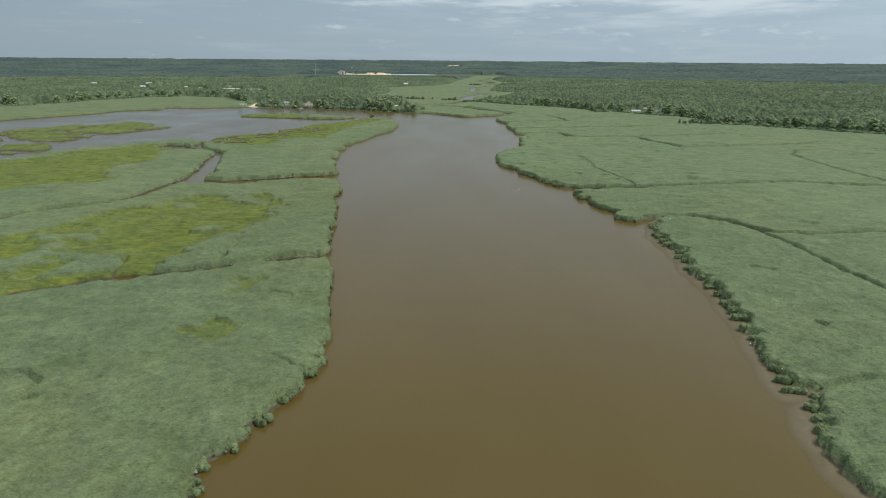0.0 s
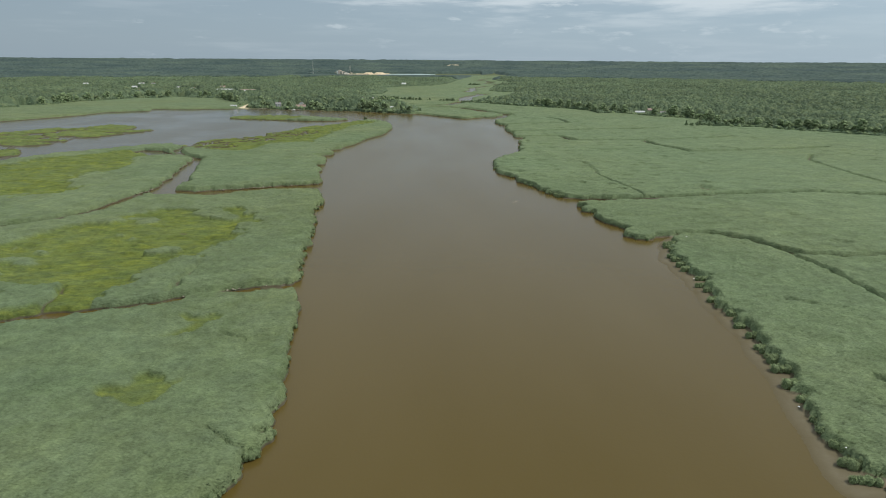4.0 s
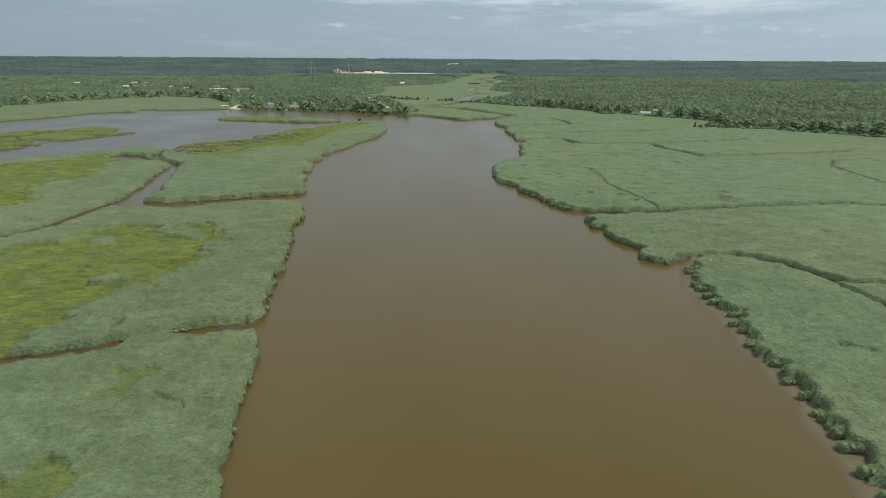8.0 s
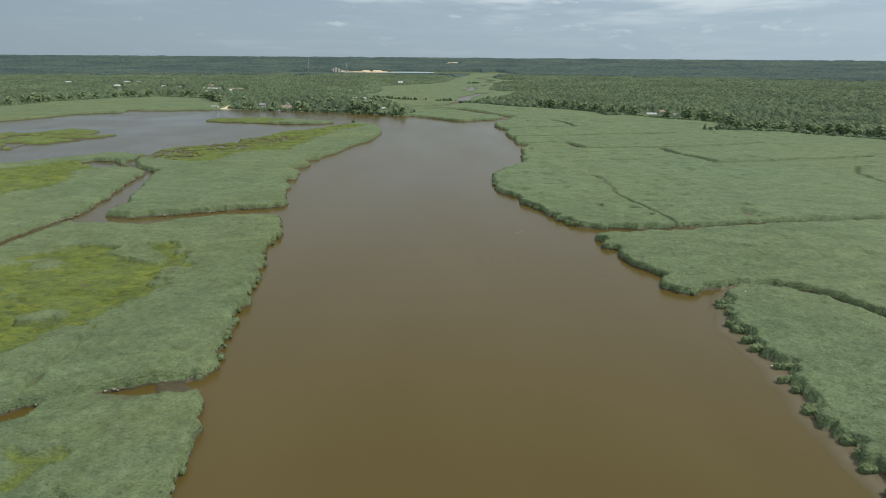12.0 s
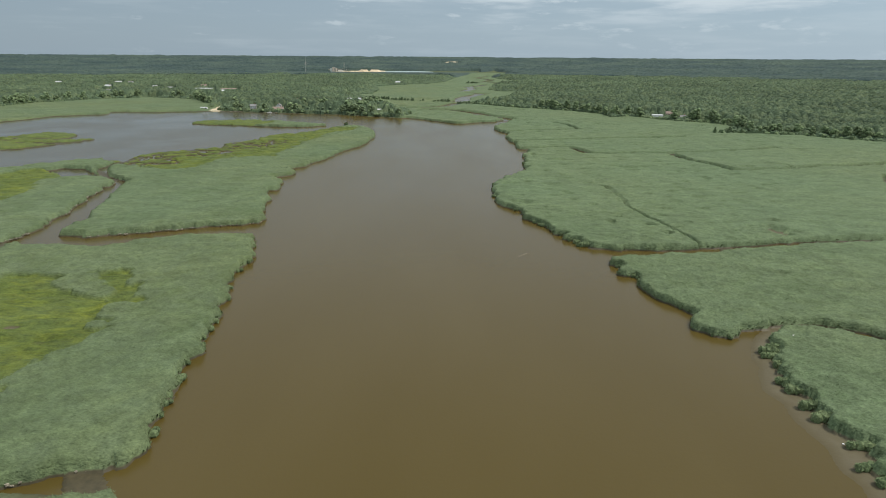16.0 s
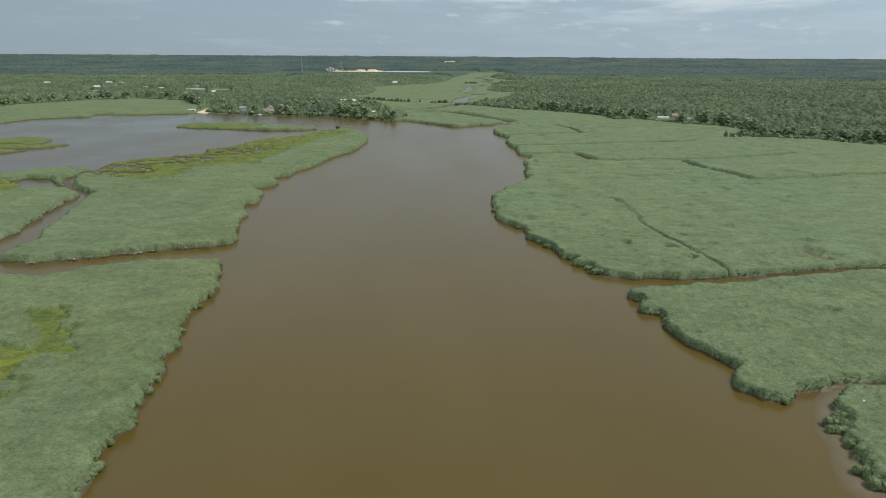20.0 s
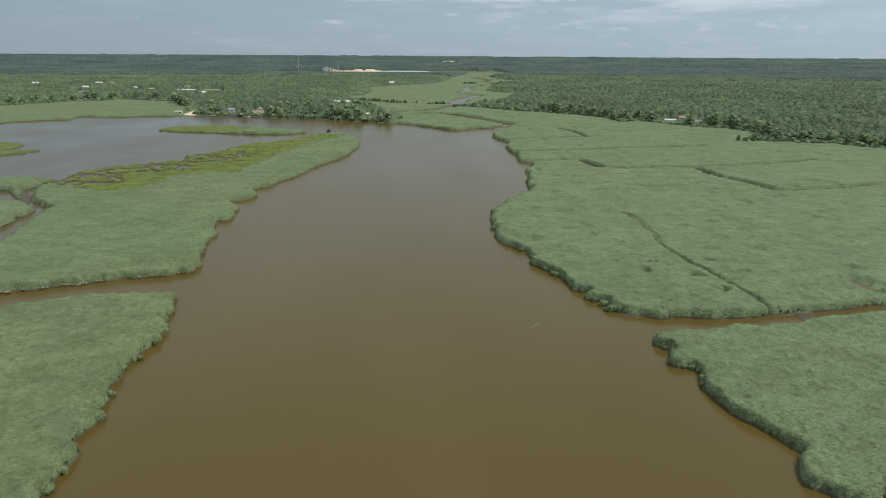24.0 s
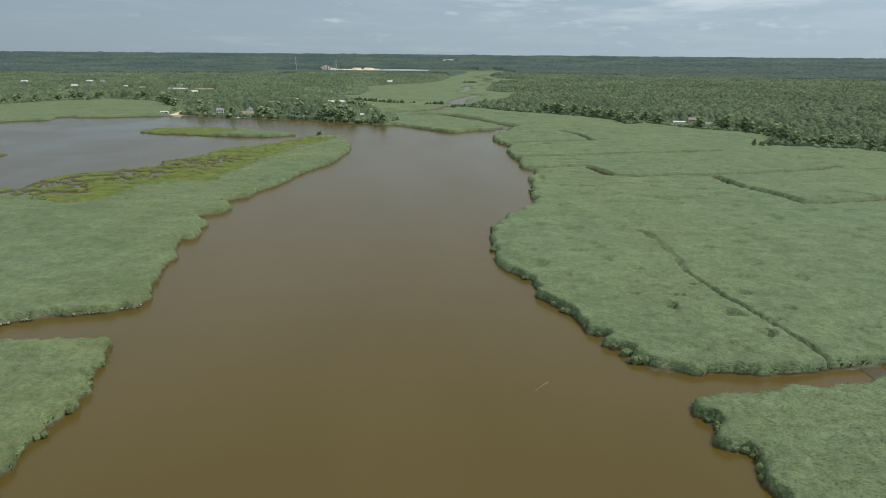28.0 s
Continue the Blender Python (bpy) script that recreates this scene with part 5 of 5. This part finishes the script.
def reed_fringe():
    """Upright stems that stand along the edges of the banks and creeks."""
    rng = np.random.default_rng(14)
    lines = [(WEST_NEAR[1:], 26), (WEST_MID, 26), (WEST_FAR, 12), (EAST_FAR, 12), (EAST_HEAD, 26), (EAST_MID, 26), (EAST_NEAR[:-1], 16),
             (CREEK_WEST, 12), (BAY_SOUTH[:20], 8)] + [(p, 22 if max(c[1] for c in p) < 330 else 9) for w, p in DITCHES if w > 3.3 and p[0][1] < 700]
    pts = []
    for line, per in lines:
        for (ax, ay), (bx, by) in zip(line, line[1:]):
            n = int(math.hypot(bx - ax, by - ay) * per * 2.6)
            k = rng.uniform(0, 1, n)
            pts.append(np.stack([ax + (bx - ax) * k, ay + (by - ay) * k], 1) + rng.uniform(-4.5, 4.5, (n, 2)))
    p = np.concatenate(pts)
    x, y = p[:, 0], p[:, 1]
    z, short, mud, d = marsh_at(x, y)
    ok = (d > -0.05) & (d < 0.7)
    x, y, z, short, d = x[ok], y[ok], z[ok], short[ok], d[ok]
    n = len(x)
    tall = np.where(short > 0.5, 0.6, 1.4) * rng.uniform(0.45, 1.0, n)
    wide = rng.uniform(0.04, 0.11, n)
    b = rng.uniform(0, 2 * math.pi, n)
    foot = np.stack([x, y, 0.1 + 0.25 * np.maximum(d, 0)], 1)
    side = np.stack([np.cos(b), np.sin(b), np.zeros(n)], 1) * wide[:, None]
    bend = rng.normal(size=(n, 2)) * 0.22
    tip = foot + np.stack([bend[:, 0], bend[:, 1], tall], 1)
    xyz = np.stack([foot - side * 0.5, tip - side, tip + side, foot + side * 0.5], 1)
    top = tip + np.stack([bend[:, 0], bend[:, 1], np.full(n, 0.1)], 1)
    xyz[:, 2] = top + side * 0.3
    ob = raw_mesh("reed_fringe", xyz.reshape(-1, 3), np.arange(4 * n).reshape(-1, 4), STEMS)
    tagged(ob, "upright reed stems along the bank edges", "reeds", kind="stuff")


STEMS = material("reed_stems", (0.116, 0.142, 0.064), (0.146, 0.172, 0.082), 7, 0.85, 0.3, 0.6, island=0.3, spec=0.15)
reed_blades()
reed_fringe()

CLUMP = material("bank_reed", (0.134, 0.178, 0.084), (0.168, 0.210, 0.102), 6, 0.8, 0.3, 0.4, obj=0.12, spec=0.15, bump=0.15, bump_size=0.5)


def reed_clump(seed, m, length, width, height, label):
    """A long tussock: a few rounded heads of reed grown into one, leaves bristling from all of them."""
    rng = np.random.default_rng(seed)
    root = thing("reed_clump", m, label, "reed clump", "reed clumps along the banks")
    heads = max(3, int(length / 1.5))
    k = np.linspace(-0.5, 0.5, heads)
    r = width * 0.5 * (1 - 0.9 * k ** 2) * rng.uniform(0.85, 1.15, heads)
    c = np.stack([k * (length - width * 0.8), rng.uniform(-0.2, 0.2, heads) * width, height * (0.30 + 0.10 * rng.uniform(-1, 1, heads))], 1)
    tall = height * (0.66 + 0.10 * rng.uniform(-1, 1, heads)) * (1 - 0.5 * k ** 2)
    verts, faces, base = [], [], 0
    for j in range(heads):
        pts, tri = lumpy(1, seed * 7 + j + 90, 1.0, 0.28, -0.6)
        verts.append(pts * np.array([r[j], r[j], tall[j]]) * 0.93 + c[j])
        faces.append(tri + base)
        base += len(pts)
    array_part("root_mat", np.concatenate(verts), np.concatenate(faces), CLUMP, root)
    n = 1400
    j = rng.integers(0, heads, n)
    d = rng.normal(size=(n, 3))
    d[:, 2] = np.abs(d[:, 2]) - 0.15
    d /= np.linalg.norm(d, axis=1)[:, None]
    foot = c[j] + d * np.stack([r[j], r[j], tall[j]], 1) * rng.uniform(0.84, 1.0, n)[:, None]
    out = d * np.array([0.6, 0.6, 0.25]) + rng.normal(size=(n, 3)) * np.array([0.35, 0.35, 0.15]) + np.array([-0.15, 0.1, 0.35])
    tip = foot + out * rng.uniform(0.2, 0.45, n)[:, None]
    side = np.cross(out, np.array([0, 0, 1.0]) + rng.normal(size=(n, 3)) * 0.15)
    side /= np.linalg.norm(side, axis=1)[:, None]
    side *= rng.uniform(0.03, 0.07, n)[:, None]
    array_part("leaves", np.stack([foot - side, foot + side, tip], 1).reshape(-1, 3), np.arange(3 * n).reshape(-1, 3), CLUMP, root)
    return root


# where the tussocks of the east bank reach out over the mud
TUSSOCKS = [(88, 168), (85, 162.6), (84.4, 157.7), (81, 148.2), (81.8, 144.2), (81.2, 137.4), (81.4, 133), (83.1, 123.1), (80.3, 116.5), (81.5, 112.1), (77.8, 103),
            (79.3, 97.6), (79.1, 91.8), (79, 86.9), (77.6, 82.6), (79.1, 75.9), (76.9, 66.2), (76.2, 60.8), (76.1, 55.4), (74.6, 46.9), (74.8, 41.4), (72.1, 31.5),
            (71.7, 28.1), (71.1, 22.7), (69.5, 17.4), (69.3, 12.8), (74, 7.9), (69.7, 4.7), (68.4, 0.6), (66.3, -3.5)]


def bank_clumps():
    rnd = random.Random(6)
    kinds = [reed_clump(s, pose(0, 0, 0), l, w, h, "rounded tussock of green reed on the muddy bank")
             for s, (l, w, h) in enumerate(((6.4, 2.9, 2.3), (5.4, 2.6, 2.1), (4.2, 2.8, 2.3), (7.0, 2.6, 2.0)))]
    used = set()

    def put(x, y, turn, scale):
        i = rnd.randrange(len(kinds))
        m = pose(x, y, 0.05, 0, 0, turn)
        if i not in used:
            used.add(i)
            kinds[i].matrix_basis = m
        else:
            copy_thing(kinds[i], m).scale = (scale, scale * rnd.uniform(0.85, 1.15), scale * rnd.uniform(0.8, 1.05))

    for x, y in TUSSOCKS:
        k = rnd.uniform(0.85, 1.2)
        put(x + 3.0 * k, y + 0.9, rnd.uniform(-16, 12), k)
        if rnd.random() < 0.7:    # a smaller head beside it
            put(x + rnd.uniform(3.2, 5.0), y + rnd.uniform(2.0, 3.2), rnd.uniform(-25, 25), rnd.uniform(0.6, 0.85))
    for x, y in edge_points(WEST_NEAR[2:], 3.0, 22, 0.8):
        put(x - rnd.uniform(-0.2, 1.4), y, rnd.uniform(0, 360), rnd.uniform(0.5, 0.8))
    for x, y in edge_points(WEST_MID[1:-1], 4.0, 23, 0.8):
        put(x - rnd.uniform(-0.2, 1.6), y, rnd.uniform(0, 360), rnd.uniform(0.55, 0.85))
    for x, y in edge_points(EAST_MID[1:18], 4.5, 24, 0.6):
        put(x + rnd.uniform(0.8, 2.0), y, rnd.uniform(0, 360), rnd.uniform(0.6, 0.85))
    for x, y in edge_points(EAST_HEAD[:12], 4.0, 25, 0.6):
        put(x + rnd.uniform(-0.2, 1.4), y + 0.5, rnd.uniform(-20, 20), rnd.uniform(0.65, 0.95))
    for x, y in edge_points(EAST_FAR[12:], 6.0, 26, 0.8):
        put(x + rnd.uniform(0.8, 2.2), y, rnd.uniform(0, 360), rnd.uniform(0.7, 1.0))


bank_clumps()


# ---- bleached root mats on the cut banks of the creeks ----
def cut_banks():
    rng = np.random.default_rng(31)
    pts = []
    for line, per in ((CREEK_WEST[2:7], 22), (CREEK_WEST[13:19], 34), ([(-179, 262), (-180.3, 216.7), (-192.9, 194.4), (-212.9, 180.1)], 6),
                      ([(-63.9, 114), (-75.9, 110.5), (-90.5, 103)], 8), ([(-58, -18), (-55.4, -13)], 14), ([(-188, 150), (-192, 141)], 20)):
        for (ax, ay), (bx, by) in zip(line, line[1:]):
            n = int(math.hypot(bx - ax, by - ay) * per)
            k = rng.uniform(0, 1, n)
            pts.append(np.stack([ax + (bx - ax) * k, ay + (by - ay) * k], 1) + rng.uniform(-3.5, 3.5, (n, 2)))
    p = np.concatenate(pts)
    d = marsh_at(p[:, 0], p[:, 1])[3]
    ok = (d > -0.45) & (d < 0.05) & (ripple(p[:, 0], p[:, 1], 9, 61) > 0.34)
    p = p[ok]
    r = rng.uniform(0.16, 0.46, len(p))
    ob = scatter("cut_bank", np.stack([p[:, 0], p[:, 1], rng.uniform(0.3, 0.75, len(p))], 1), np.stack([r, r * 0.7], 1), [lumpy(0, s + 140, 0.9, 0.5, -0.9) for s in range(4)], ROOT,
                 "bleached root mats and dry mud along the creek bank")
    tagged(ob, "bleached root mats and dry mud along the creek bank", "mud bank", kind="stuff")


ROOT = material("bleached_root_mat", (0.29, 0.26, 0.20), (0.18, 0.155, 0.11), 2.0, 0.95, 0.3, 0.3, island=0.3)
cut_banks()


# ---- litter washed up in the reeds ----
def litter():
    for i, (x, y) in enumerate(((83.0, 125.4), (97.2, 171.7), (74.0, 39.9), (73.4, 22.1))):
        bm = bmesh.new()
        bmesh.ops.create_icosphere(bm, subdivisions=2, radius=0.2)
        for v in bm.verts:
            v.co = Vector((v.co.x * 1.3, v.co.y, v.co.z * 0.6)) * (1 + 0.35 * noise.noise(v.co * 4 + Vector((i * 5.0, 0, 0))))
        ob = part("litter", bm, HULL, None)
        z = marsh_at(np.array([x]), np.array([y]))[0][0]
        ob.matrix_basis = pose(x, y, z + 0.12, 0, 0, i * 50)
        tagged(ob, "crumpled white scrap of flotsam caught in the reed", "litter", "litter in the reeds")


litter()


# ---- foam where the creek meets the river ----
FOAM = material("river_foam", (0.26, 0.235, 0.19), (0.18, 0.155, 0.115), 0.8, 0.7, 0.2, 0.2)


def foam_line():
    rnd = random.Random(3)
    root = thing("foam_line", pose(0, 0, 0), "thin broken line of pale foam on the water", "foam")
    for i in range(26):
        k = i / 25
        x, y = 31.2 + 3.6 * k ** 0.8, 248.2 + 4.2 * k ** 0.6
        bm = bmesh.new()
        bmesh.ops.create_circle(bm, cap_ends=True, segments=8, radius=1.0)
        for v in bm.verts:
            q = rnd.uniform(0.6, 1.2)
            v.co = Vector((x + v.co.x * 0.2 * q + rnd.uniform(-0.05, 0.05), y + v.co.y * 0.07 * q, 0.012))
        top = bmesh.ops.extrude_face_region(bm, geom=bm.faces[:])["geom"]
        for v in top:
            if isinstance(v, bmesh.types.BMVert):
                v.co.z += 0.015
        part("foam_fleck", bm, FOAM, root)


foam_line()
